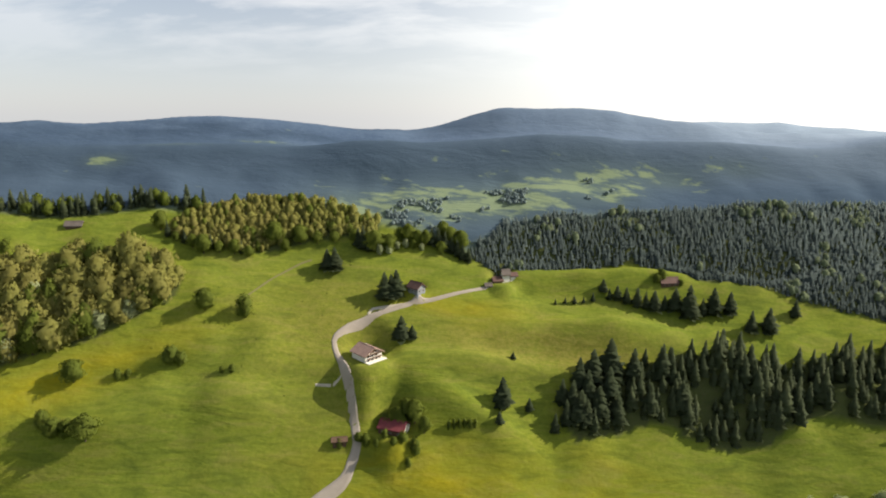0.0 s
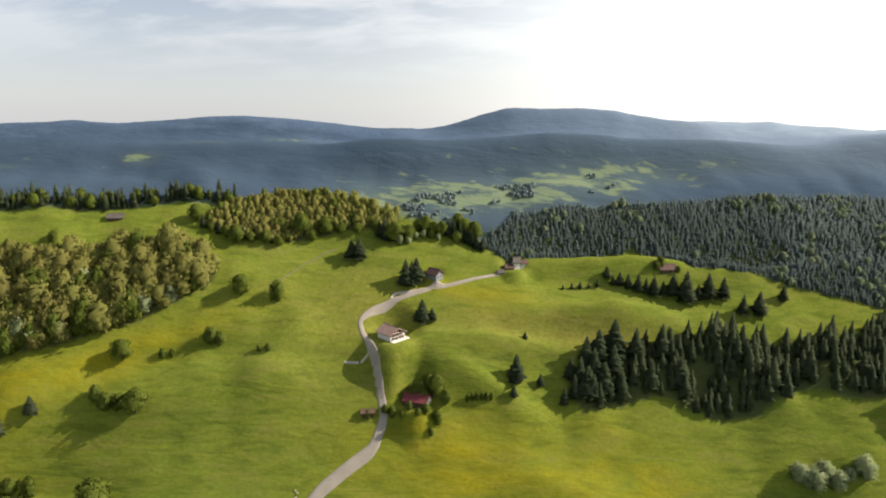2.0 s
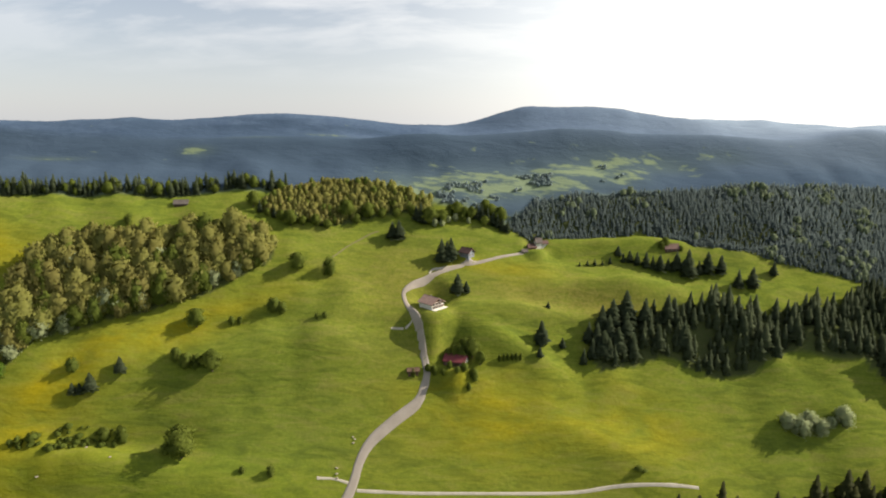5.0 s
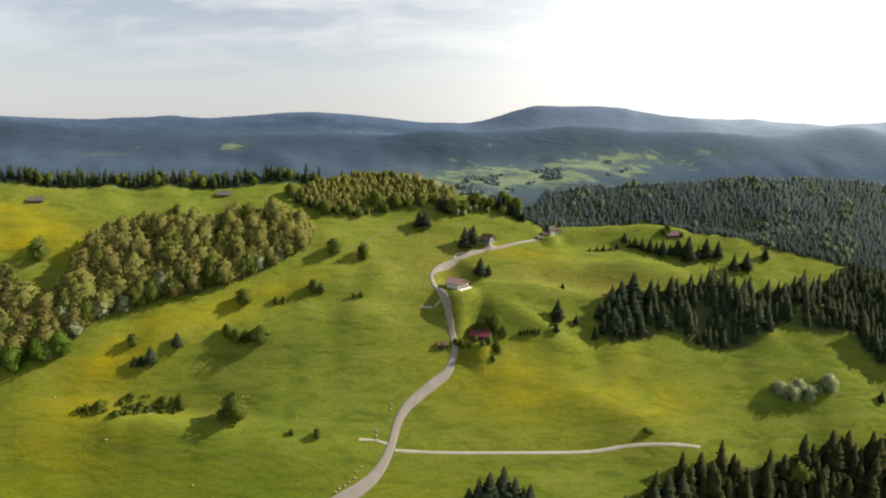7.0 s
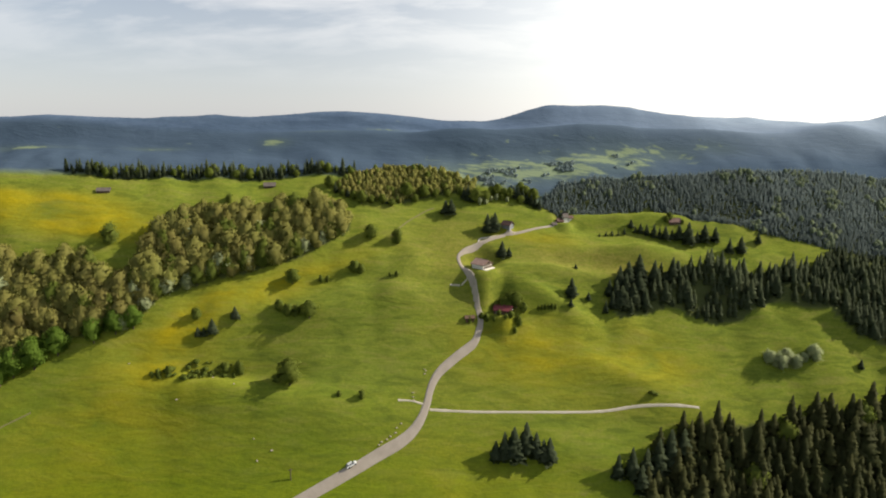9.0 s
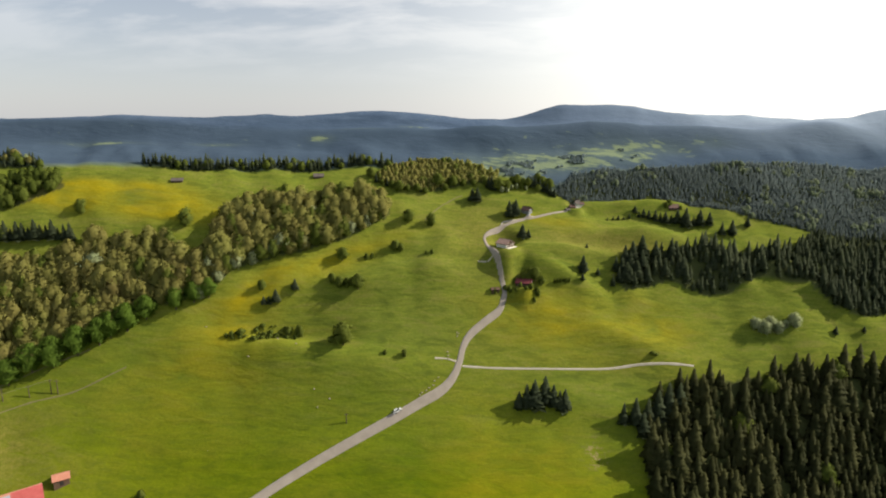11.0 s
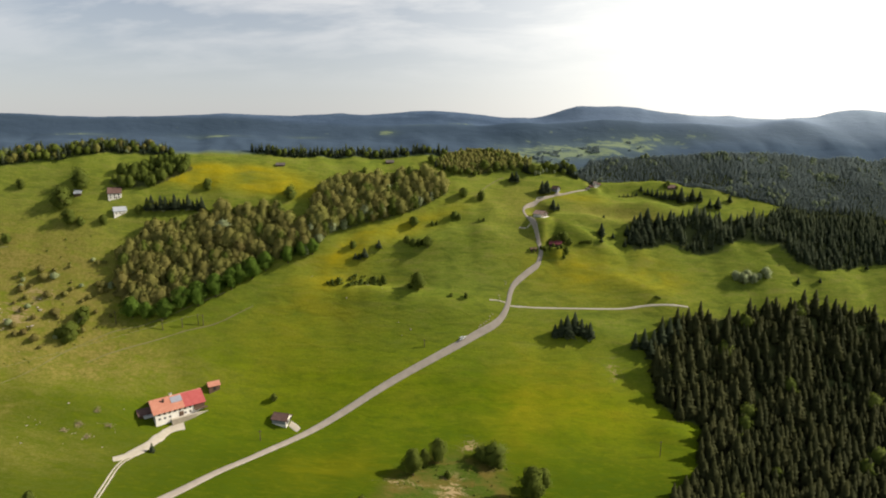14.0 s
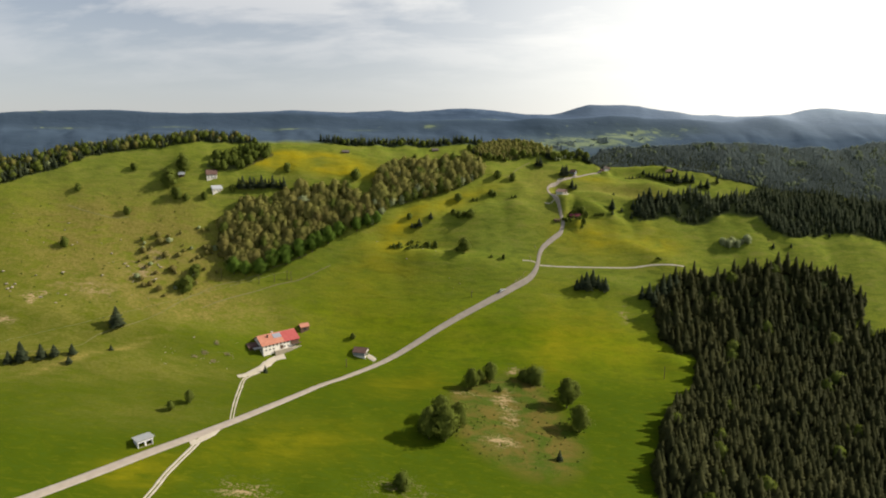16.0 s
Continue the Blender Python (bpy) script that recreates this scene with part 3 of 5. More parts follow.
def build_ground():
    t = np.concatenate([-np.geomspace(20, 1.0, 24), np.linspace(-0.98, 0.98, 660), np.geomspace(1.0, 20, 24)])
    yy = np.concatenate([np.linspace(-3000, 60, 24), np.arange(75, 165, 5.0), np.arange(165, 285, 1.2), np.arange(285, 462, 0.75), np.arange(464, 520, 3.0), np.geomspace(525, 4500, 30)])
    T, Y = np.meshgrid(t, yy)
    X = T * np.maximum(Y, 150)
    Z = height(X, Y)
    nr, nc = X.shape
    idx = np.arange(nr * nc).reshape(nr, nc)
    faces = np.stack([idx[:-1, :-1], idx[:-1, 1:], idx[1:, 1:], idx[1:, :-1]], -1).reshape(-1, 4)
    x, y = X.ravel(), Y.ravel()
    r = bells(x, y, RANGES)
    fields = bells(x, y, FAR_FIELDS)
    k = 1 + 0.157 * (np.clip(x / np.maximum(y, 150), -1.1, 1.1) - 0.207)
    ex, ey = np.array(WOOD_RIM).T
    edge = np.interp(x, ex, ey)
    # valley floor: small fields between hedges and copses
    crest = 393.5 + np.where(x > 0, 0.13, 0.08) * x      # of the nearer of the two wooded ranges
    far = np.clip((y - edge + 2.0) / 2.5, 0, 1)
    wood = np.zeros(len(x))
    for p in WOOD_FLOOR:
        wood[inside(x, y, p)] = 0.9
    # far ground gets haze in its colour, stronger with distance and eastward
    attrs = {"flowers": np.clip(bells(x, y, FLOWERS), 0, 1), "dry": np.clip(bells(x, y, DRY), 0, 1), "front": np.clip((crest + 1.5 - y) / 3, 0, 1), "upland": np.clip((y - 296) / 30, 0, 1), "lush": np.clip((305 - y) / 45, 0, 1), "rough": np.clip(bells(x, y, ROUGH) * 1.9 - 0.75, 0, 1), "soil": np.clip(bells(x, y, SOIL), 0, 1), "far": far, "fields": np.clip(fields, 0, 1) * np.clip(2.2 - r / 5.5, 0, 1), "valley_haze": np.clip((y - edge + 2.5) / 2.5, 0, 1), "wood": wood * 0.9, "range_haze": np.clip(np.maximum((y / k - 450) / 12, (0.40 * np.clip((x - 60) / 100, 0, 1) + 0.60 * np.clip((x - 150) / 70, 0, 1)) * (0.45 + 0.55 * np.clip((y - crest) / 8, 0, 1)) * np.clip((y / k - 388) / 14, 0, 1)), 0, 1)}
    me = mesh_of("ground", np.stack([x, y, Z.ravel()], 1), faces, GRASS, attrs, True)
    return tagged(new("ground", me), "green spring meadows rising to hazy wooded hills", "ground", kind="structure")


# ======== roads ========
def ribbon(name, pts, width, material, label, lift=0.10, step=1.0, ragged=0.0):
    """A road laid on the ground, with a shallow crown and shoulders that run into the turf."""
    c = spline(pts, step)
    d = np.gradient(c, axis=0)
    d /= np.linalg.norm(d, axis=1)[:, None] + 1e-9
    nrm = np.stack([-d[:, 1], d[:, 0]], 1)
    w = np.array([width(p[0], p[1]) for p in c])
    w = w * (1 + ragged * value_noise(c[:, 0], c[:, 1], 2.5, 6))
    rows, cols = [], (-0.58, -0.5, -0.25, 0.0, 0.25, 0.5, 0.58)
    for f in cols:
        q = c + nrm * (w * f)[:, None]
        up = -0.15 if abs(f) > 0.55 else lift + 0.04 * (1 - abs(f) * 2)
        rows.append(np.stack([q[:, 0], q[:, 1], height(q[:, 0], q[:, 1]) + up], 1))
    n = len(c)
    v = np.concatenate(rows)
    idx = np.arange(len(cols) * n).reshape(len(cols), n)
    f = np.stack([idx[:-1, :-1], idx[:-1, 1:], idx[1:, 1:], idx[1:, :-1]], -1).reshape(-1, 4)
    return tagged(new(name, mesh_of(name, v, f[:, ::-1], material, None, True)), label, "road", kind="structure")


road_width = lambda x, y: float(np.interp(y, [180, 245, 292, 338, 350, 366, 380], [3.7, 2.9, 2.25, 1.75, 1.15, 0.62, 0.40]))
ribbon("road", ROAD, road_width, ASPHALT, "narrow sunlit grey asphalt road winding up the valley")
ribbon("side_lane", LANE, lambda x, y: 0.42, GRAVEL, "pale gravel lane branching off the road", 0.06, ragged=0.3)


def offset(pts, d):
    c = np.array(spline(pts, 2.0))
    g = np.gradient(c, axis=0)
    g /= np.linalg.norm(g, axis=1)[:, None] + 1e-9
    return [tuple(p) for p in c + np.stack([-g[:, 1], g[:, 0]], 1) * d]


for side in (-0.55, 0.55):
    ribbon("drive_rut", offset([(-83.2, 213.6), (-85.0, 221.5), (-87.1, 234.4), (-89.1, 247.1), (-86.6, 254.9), (-83.8, 267.0), (-77.5, 271.6)], side), lambda x, y: 0.55, GRAVEL, "pale gravel rut of the farm drive", 0.05, ragged=0.5)
    ribbon("track_rut", offset([(-89.5, 203.9), (-90.5, 195.8), (-92.2, 186.8), (-93.5, 179.4), (-94.1, 170.4), (-95.8, 152.1)], side * 1.1), lambda x, y: 0.8, GRAVEL, "pale rut of the field track", 0.05, ragged=0.5)
ribbon("farm_yard", [(-92.9, 249.2), (-90.6, 250.9), (-87.8, 254.4), (-85.1, 260.1), (-82.3, 268.5), (-77.5, 272.0)], lambda x, y: 3.6, GRAVEL, "pale gravel yard in front of the farmhouse", 0.07, ragged=0.6)
ribbon("road_apron", [(-92.5, 197.0), (-89.4, 200.1), (-86.1, 207.2)], lambda x, y: 2.6, GRAVEL, "gravel apron where the track meets the road", 0.05, ragged=0.8)
ribbon("garage_apron", [(-38.4, 279.6), (-36.4, 278.6), (-34.2, 277.2)], lambda x, y: 2.1, GRAVEL, "pale gravel apron before the garage", 0.05, ragged=0.5)
ribbon("field_lane", [(43.7, 321.5), (47.8, 321.9), (52.3, 321.7)], lambda x, y: 0.4, GRAVEL, "short pale lane running into the field", 0.05, ragged=0.6)
ribbon("house_drive", [(59.0, 345.8), (62.4, 346.0), (64.7, 345.9)], lambda x, y: 0.32, GRAVEL, "short pale drive opposite the chalet", 0.05, ragged=0.6)
ribbon("hill_track", [(38.5, 356.2), (41.7, 359.9), (44.2, 362.6), (47.7, 365.5), (50.6, 367.5), (53.0, 368.4)], lambda x, y: 0.42, EARTH, "faint earth track climbing the pasture", 0.04, ragged=0.8)
ribbon("house_loop", [(68.5, 358.1), (69.4, 359.2), (71.3, 359.7), (75.2, 360.7), (78.2, 361.6)], lambda x, y: 0.5, GRAVEL, "pale gravel loop to the grey house", 0.04, ragged=0.4)
ribbon("cattle_path", [(-121.3, 284.9), (-113.7, 290.0), (-99.9, 297.0), (-89.1, 302.0), (-74.6, 306.5), (-61.6, 312.3)], lambda x, y: 0.30, EARTH, "thin trodden cattle path over the pasture", 0.03, ragged=0.8)
ribbon("cattle_path", [(-200.4, 313.4), (-189.5, 311.9), (-177.8, 311.3), (-168.5, 313.1)], lambda x, y: 0.32, EARTH, "thin trodden cattle path over the dry slope", 0.03, ragged=0.8)
ribbon("slope_path", [(-192.6, 238.6), (-168.7, 246.8), (-160.1, 259.0), (-149.6, 266.5), (-139.4, 275.7), (-130.3, 286.3), (-117.7, 295.5), (-104.7, 300.7), (-89.1, 308.6), (-74.5, 314.1)], lambda x, y: 0.30, EARTH, "thin pale path along the foot of the dry slope", 0.03, ragged=0.8)


# ======== building helpers ========
def part(name, bm, material, parent, label="", smooth=False):
    me = bpy.data.meshes.new(name)
    bm.to_mesh(me)
    bm.free()
    me.materials.append(material)
    if smooth:
        me.polygons.foreach_set("use_smooth", [True] * len(me.polygons))
    ob = new(name, me)
    ob.parent = parent
    return tagged(ob, label)


def box(bm, x0, x1, y0, y1, z0, z1, bevel=0.0):
    vs = [bm.verts.new(p) for p in ((x0, y0, z0), (x1, y0, z0), (x1, y1, z0), (x0, y1, z0), (x0, y0, z1), (x1, y0, z1), (x1, y1, z1), (x0, y1, z1))]
    for f in ((3, 2, 1, 0), (4, 5, 6, 7), (0, 1, 5, 4), (1, 2, 6, 5), (2, 3, 7, 6), (3, 0, 4, 7)):
        bm.faces.new([vs[i] for i in f])
    if bevel:
        es = {e for v in vs for e in v.link_edges}
        bmesh.ops.bevel(bm, geom=list(es), offset=bevel, segments=1, affect="EDGES")
    return bm


def boxed(*args, **kw):
    return box(bmesh.new(), *args, **kw)


def prism(bm, prof, y0, y1):
    """A profile in x and z drawn out along y."""
    a = [bm.verts.new((x, y0, z)) for x, z in prof]
    b = [bm.verts.new((x, y1, z)) for x, z in prof]
    bm.faces.new(a)
    bm.faces.new(b[::-1])
    n = len(prof)
    for i in range(n):
        bm.faces.new((a[(i + 1) % n], a[i], b[i], b[(i + 1) % n]))
    bmesh.ops.recalc_face_normals(bm, faces=bm.faces)
    return bm


def thing(name, place, turn, label, category, group="", sink=0.0):
    ob = new(name)
    ob.empty_display_size = 0.5
    ob.matrix_basis = Matrix.Translation(place - Vector((0, 0, sink))) @ Matrix.Rotation(radians(turn), 4, "Z")
    return tagged(ob, label, category, group)


def window(parent, side, u, z, w, h, off, shutters=False):
    """A window with a frame, a pane and, where asked, shutters; side: 'x+', 'x-', 'y+', 'y-'."""
    ax, sg = side[0], 1 if side[1] == "+" else -1

    def slab(u0, u1, z0, z1, d0, d1):
        a, b = sorted((sg * (off + d0), sg * (off + d1)))
        return boxed(a, b, u0, u1, z0, z1) if ax == "x" else boxed(u0, u1, a, b, z0, z1)
    fr = part("window", slab(u - w / 2 - 0.08, u + w / 2 + 0.08, z - 0.08, z + h + 0.08, -0.05, 0.04), STONE, parent)
    part("pane", slab(u - w / 2, u + w / 2, z, z + h, 0.0, 0.055), GLASS, fr)
    if shutters:
        for s in (-1, 1):
            c = u + s * (w * 0.78 + 0.08)
            part("shutter", slab(c - w / 4, c + w / 4, z, z + h, 0.0, 0.09), SHUTTER, fr)


def gable_house(name, place, turn, L, W, H, R, walls, roof, label, over=0.5, chimney=True, wins=(), doors=(), sink=1.0, roof2=None, category="house", split=0.55, base=2.5):
    """Ridge along x. L long, W deep, H eaves, R roof rise."""
    ob = thing(name, place, turn, label, category)
    gab = [(-W / 2, -base), (W / 2, -base), (W / 2, H), (0, H + R), (-W / 2, H)]
    bm = prism(bmesh.new(), gab, -L / 2, L / 2)
    bmesh.ops.rotate(bm, verts=bm.verts, cent=(0, 0, 0), matrix=Matrix.Rotation(radians(90), 3, "Z"))
    part("wall", bm, walls, ob)
    k = R / (W / 2)
    e = W / 2 + over
    for s in (-1, 1):
        spans = [(-L / 2 - over, L / 2 + over, roof)] if roof2 is None else [(-L / 2 - over, -L / 2 + L * split, roof), (-L / 2 + L * split, L / 2 + over, roof2)]
        for x0, x1, m in spans:
            prof = [(0, H + R + 0.02), (s * e, H + R - k * e + 0.02), (s * e, H + R - k * e + 0.24), (0, H + R + 0.26)]
            bm = prism(bmesh.new(), prof, -x1, -x0)
            bmesh.ops.rotate(bm, verts=bm.verts, cent=(0, 0, 0), matrix=Matrix.Rotation(radians(90), 3, "Z"))
            part("roof", bm, m, ob)
    ridge = prism(bmesh.new(), [(-0.18, H + R + 0.16), (0.18, H + R + 0.16), (0, H + R + 0.36)], -L / 2 - over, L / 2 + over)
    bmesh.ops.rotate(bm := ridge, verts=bm.verts, cent=(0, 0, 0), matrix=Matrix.Rotation(radians(90), 3, "Z"))
    part("ridge_cap", ridge, roof, ob)
    if chimney:
        cs, cx = min(0.9, L * 0.055), -L * 0.12
        ch = part("chimney", boxed(cx, cx + cs, 0.25 * cs, 1.15 * cs, H + R * 0.55, H + R + 1.1 * cs, bevel=0.05 * cs), PLASTER, ob)
        part("chimney_cap", boxed(cx - 0.13 * cs, cx + 1.13 * cs, 0.12 * cs, 1.28 * cs, H + R + 1.1 * cs, H + R + 1.28 * cs), STONE, ch)
    for side, u, z, w, h, sh in wins:
        window(ob, side, u, z, w, h, L / 2 if side[0] == "x" else W / 2, sh)
    for side, u, w, h in doors:
        a, off, sg = side[0], (L / 2 if side[0] == "x" else W / 2), (1 if side[1] == "+" else -1)
        lo, hi = sorted((sg * (off - 0.05), sg * (off + 0.07)))
        part("door", boxed(lo, hi, u - w / 2, u + w / 2, 0, h) if a == "x" else boxed(u - w / 2, u + w / 2, lo, hi, 0, h), PLANK, ob)
    return ob


# ======== trees ========
def spruce_mesh(tiers, boughs, seed, slim=0.20):
    """A spruce one metre tall: a thin stem under tiers of drooping boughs."""
    rnd = random.Random(seed)
    v, f = [], []
    for i in range(tiers):
        z = 0.05 + 0.93 * (i / tiers) ** 0.92
        r = slim * (1 - z) ** 0.95 * rnd.uniform(0.84, 1.14) + 0.007
        if i < 2:
            r *= 0.9
        turn = rnd.uniform(0, 6.28)
        nb = max(4, round(boughs * (0.55 + 0.45 * (1 - z))))
        for j in range(nb):
            a = turn + 6.2832 * (j + rnd.uniform(-0.3, 0.3)) / nb
            rr = r * rnd.uniform(0.68, 1.22)
            w = rr * 6.2832 / nb * 0.44 + 0.006
            ca, sa = math.cos(a), math.sin(a)
            top = z + 1.25 / tiers
            drop = z - rr * rnd.uniform(0.12, 0.42)
            n = len(v)
            v += [(0, 0, min(top, 1.0)), (ca * rr * 0.6 - sa * w, sa * rr * 0.6 + ca * w, z - rr * 0.16), (ca * rr, sa * rr, drop), (ca * rr * 0.6 + sa * w, sa * rr * 0.6 - ca * w, z - rr * 0.16)]
            f += [(n, n + 1, n + 2), (n, n + 2, n + 3)]
    return np.array(v), np.array(f)


def crown_arrays(seed, lumps, leaves, wide=0.36, low=0.18, leaf=0.075):
    """A broadleaf crown one metre tall: lumps of foliage, each a rough core under loose leaf sprays."""
    rnd = random.Random(seed)
    v, f = [], []
    octa = [(1, 0, 0), (-1, 0, 0), (0, 1, 0), (0, -1, 0), (0, 0, 1), (0, 0, -1)]
    of = [(0, 2, 4), (2, 1, 4), (1, 3, 4), (3, 0, 4), (2, 0, 5), (1, 2, 5), (3, 1, 5), (0, 3, 5)]
    cs = []
    for i in range(lumps):
        z = low + 0.14 + (0.86 - low - 0.14) * ((i + 0.5) / lumps)
        ring = wide * math.sin(math.pi * min(1, max(0.08, (z - low) / (1.04 - low)))) * 0.62
        a = i * 2.4 + rnd.uniform(-0.5, 0.5)
        rad = rnd.uniform(0.13, 0.20) * (1.1 - 0.4 * z) * wide / 0.36
        c = (math.cos(a) * ring * rnd.uniform(0.5, 1.1), math.sin(a) * ring * rnd.uniform(0.5, 1.1), z)
        cs.append((c, rad))
        n = len(v)
        tw = rnd.uniform(0, 1.5)
        for x, y, zz in octa:
            s = rad * rnd.uniform(0.72, 0.95)
            v.append((c[0] + s * (x * math.cos(tw) - y * math.sin(tw)), c[1] + s * (x * math.sin(tw) + y * math.cos(tw)), c[2] + s * zz * 0.95))
        f += [tuple(n + k for k in t) for t in of]
    for i in range(leaves):
        c, rad = cs[rnd.randrange(len(cs))]
        d = Vector((rnd.gauss(0, 1), rnd.gauss(0, 1), rnd.gauss(0.25, 1))).normalized()
        p = Vector(c) + d * rad * rnd.uniform(0.75, 1.22)
        t = (d + 0.9 * Vector((rnd.gauss(0, 1), rnd.gauss(0, 1), rnd.gauss(0, 1)))).normalized()
        u = t.orthogonal().normalized()
        w = t.cross(u)
        s = leaf * rnd.uniform(0.6, 1.3)
        n = len(v)
        v += [tuple(p + u * s), tuple(p + w * s * 0.8), tuple(p - u * s), tuple(p - w * s * 0.8)]
        f += [(n, n + 1, n + 2), (n, n + 2, n + 3)]
    return np.array(v), np.array(f)


def oval_arrays(seed, leaves, wide, leaf, low=0.04, rough=0.16):
    """An egg-shaped crown one metre tall: an uneven core under upright sprays of leaves, with lobes and gaps."""
    rnd = random.Random(seed)
    ph = [rnd.uniform(0, 6.28) for _ in range(4)]

    def radius(z, a):
        q = (z - low) / (1.0 - low)
        r = wide * math.sin(math.pi * max(0.0, min(1.0, q)) ** 0.92) ** 0.50
        return r * (1 + rough * math.sin(3 * a + ph[0] + 5 * q) + 0.7 * rough * math.sin(5 * a + ph[1] - 9 * q) + 0.5 * rough * math.sin(2 * a + ph[2] + 13 * q))
    v, f = [(0, 0, low + 0.02)], []
    na, nz = 9, 6
    for i in range(1, nz):
        for j in range(na):
            z, a = low + (0.97 - low) * i / nz, 6.2832 * (j + 0.5 * (i % 2)) / na
            r = radius(z, a) * rnd.uniform(0.78, 0.95)
            v.append((r * math.cos(a), r * math.sin(a), z + rnd.uniform(-0.02, 0.02)))
    v.append((0, 0, 0.96))
    for j in range(na):
        k = (j + 1) % na
        f.append((0, 1 + k, 1 + j))
        f.append((len(v) - 1, 1 + (nz - 2) * na + j, 1 + (nz - 2) * na + k))
        for i in range(nz - 2):
            a, b = 1 + i * na, 1 + (i + 1) * na
            f += [(a + j, a + k, b + k), (a + j, b + k, b + j)]
    for i in range(leaves):
        z, a = low + (1.0 - low) * rnd.uniform(0.02, 1.0) ** 0.85, rnd.uniform(0, 6.2832)
        r = radius(z, a) * rnd.uniform(0.82, 1.16)
        o = Vector((math.cos(a), math.sin(a), 0.3))
        p = Vector((r * math.cos(a), r * math.sin(a), z))
        up = (Vector((rnd.gauss(0, 0.45), rnd.gauss(0, 0.45), 1.0)) + o * rnd.uniform(-0.1, 0.6)).normalized()
        w = (o + Vector((rnd.gauss(0, 0.5), rnd.gauss(0, 0.5), rnd.gauss(0, 0.3)))).cross(up).normalized()
        sz = leaf * rnd.uniform(0.6, 1.3)
        n = len(v)
        v += [tuple(p + up * sz * 1.5), tuple(p + w * sz * 0.7), tuple(p - up * sz), tuple(p - w * sz * 0.7)]
        f += [(n, n + 1, n + 2), (n, n + 2, n + 3)]
    return np.array(v), np.array(f)


def trunk_arrays(r0, r1, h, limbs, seed):
    """A tapered trunk with a few limbs reaching into the crown."""
    rnd = random.Random(seed)
    v, f = [], []

    def tube(p, q, a, b, n=6):
        d = (q - p).normalized()
        u = d.orthogonal().normalized()
        w = d.cross(u)
        k = len(v)
        for c, r in ((p, a), (q, b)):
            for i in range(n):
                t = 6.2832 * i / n
                v.append(tuple(c + u * r * math.cos(t) + w * r * math.sin(t)))
        for i in range(n):
            j = (i + 1) % n
            f.extend([(k + i, k + j, k + n + j), (k + i, k + n + j, k + n + i)])
    tube(Vector((0, 0, -0.08)), Vector((0, 0, h)), r0, r1)
    for i in range(limbs):
        a = 2.4 * i + rnd.uniform(-0.4, 0.4)
        z = h * rnd.uniform(0.45, 0.95)
        tube(Vector((0, 0, z)), Vector((math.cos(a) * 0.2, math.sin(a) * 0.2, z + rnd.uniform(0.1, 0.25))), r1 * 0.8, r1 * 0.25, 5)
    return np.array(v), np.array(f)


SPRUCES_NEAR = [rounded(spruce_mesh(17, 11, s, sl), 0.35, 0.5) for s, sl in ((1, 0.20), (2, 0.23), (3, 0.18), (4, 0.21))]
SPRUCES_WOOD = [rounded(spruce_mesh(13, 8, s, sl), 0.35, 0.5) for s, sl in ((1, 0.20), (2, 0.23), (3, 0.18), (4, 0.21))]
SPRUCES_MID = [rounded(spruce_mesh(11, 8, s, sl), 0.35, 0.5) for s, sl in ((81, 0.20), (82, 0.23), (83, 0.18), (84, 0.21))]
SPRUCES_FAR = [rounded(spruce_mesh(8, 7, s, sl), 0.35, 0.5) for s, sl in ((5, 0.21), (6, 0.24), (7, 0.19), (8, 0.22))]
CROWNS_NEAR = [rounded(oval_arrays(s, 1500, w, 0.030, lo, 0.26), 0.35, 1.0) for s, w, lo in ((11, 0.32, 0.10), (12, 0.38, 0.08), (13, 0.29, 0.12), (14, 0.35, 0.06))]
CROWNS_FAR = [rounded(oval_arrays(s, 320, w, 0.048, 0.0, 0.2)) for s, w in ((21, 0.38), (22, 0.44), (23, 0.34), (24, 0.40))]
CROWNS_SLIM = [rounded(oval_arrays(s, 165, w, 0.055)) for s, w in ((41, 0.25), (42, 0.29), (43, 0.22), (44, 0.27), (45, 0.31))]
CROWNS_TINY = [rounded(oval_arrays(s, 70, w, 0.075, 0.0, 0.2)) for s, w in ((51, 0.34), (52, 0.40), (53, 0.30), (54, 0.45))]
CROWNS_MID = [rounded(oval_arrays(s, 170, w, 0.060, 0.0, 0.22)) for s, w in ((91, 0.36), (92, 0.42), (93, 0.33), (94, 0.39), (95, 0.46))]
SPRUCES_TINY = [rounded(spruce_mesh(6, 5, s, sl), 1.7, 0.15) for s, sl in ((61, 0.21), (62, 0.24), (63, 0.19), (64, 0.22))]
TUFTS = [rounded(oval_arrays(s, 22, 0.6, 0.13, -0.1, 0.25)) for s in (71, 72, 73)]
SHRUBS = [rounded(crown_arrays(s, 13, 1300, w, -0.14, 0.032)) for s, w in ((31, 0.62), (32, 0.75), (33, 0.55))]


def scatter(poly, sx, sy, seed, thin=0.0):
    """Jittered places inside an outline."""
    rs = np.random.RandomState(seed)
    P = np.array(poly)
    gx = np.arange(P[:, 0].min(), P[:, 0].max(), sx)
    gy = np.arange(P[:, 1].min(), P[:, 1].max(), sy)
    X, Y = np.meshgrid(gx, gy)
    X = X + (np.arange(len(gy)) % 2)[:, None] * sx / 2
    X, Y = X.ravel() + rs.uniform(-0.45, 0.45, X.size) * sx, Y.ravel() + rs.uniform(-0.45, 0.45, X.size) * sy
    ok = inside(X, Y, poly) & (rs.rand(X.size) >= thin)
    return X[ok], Y[ok]


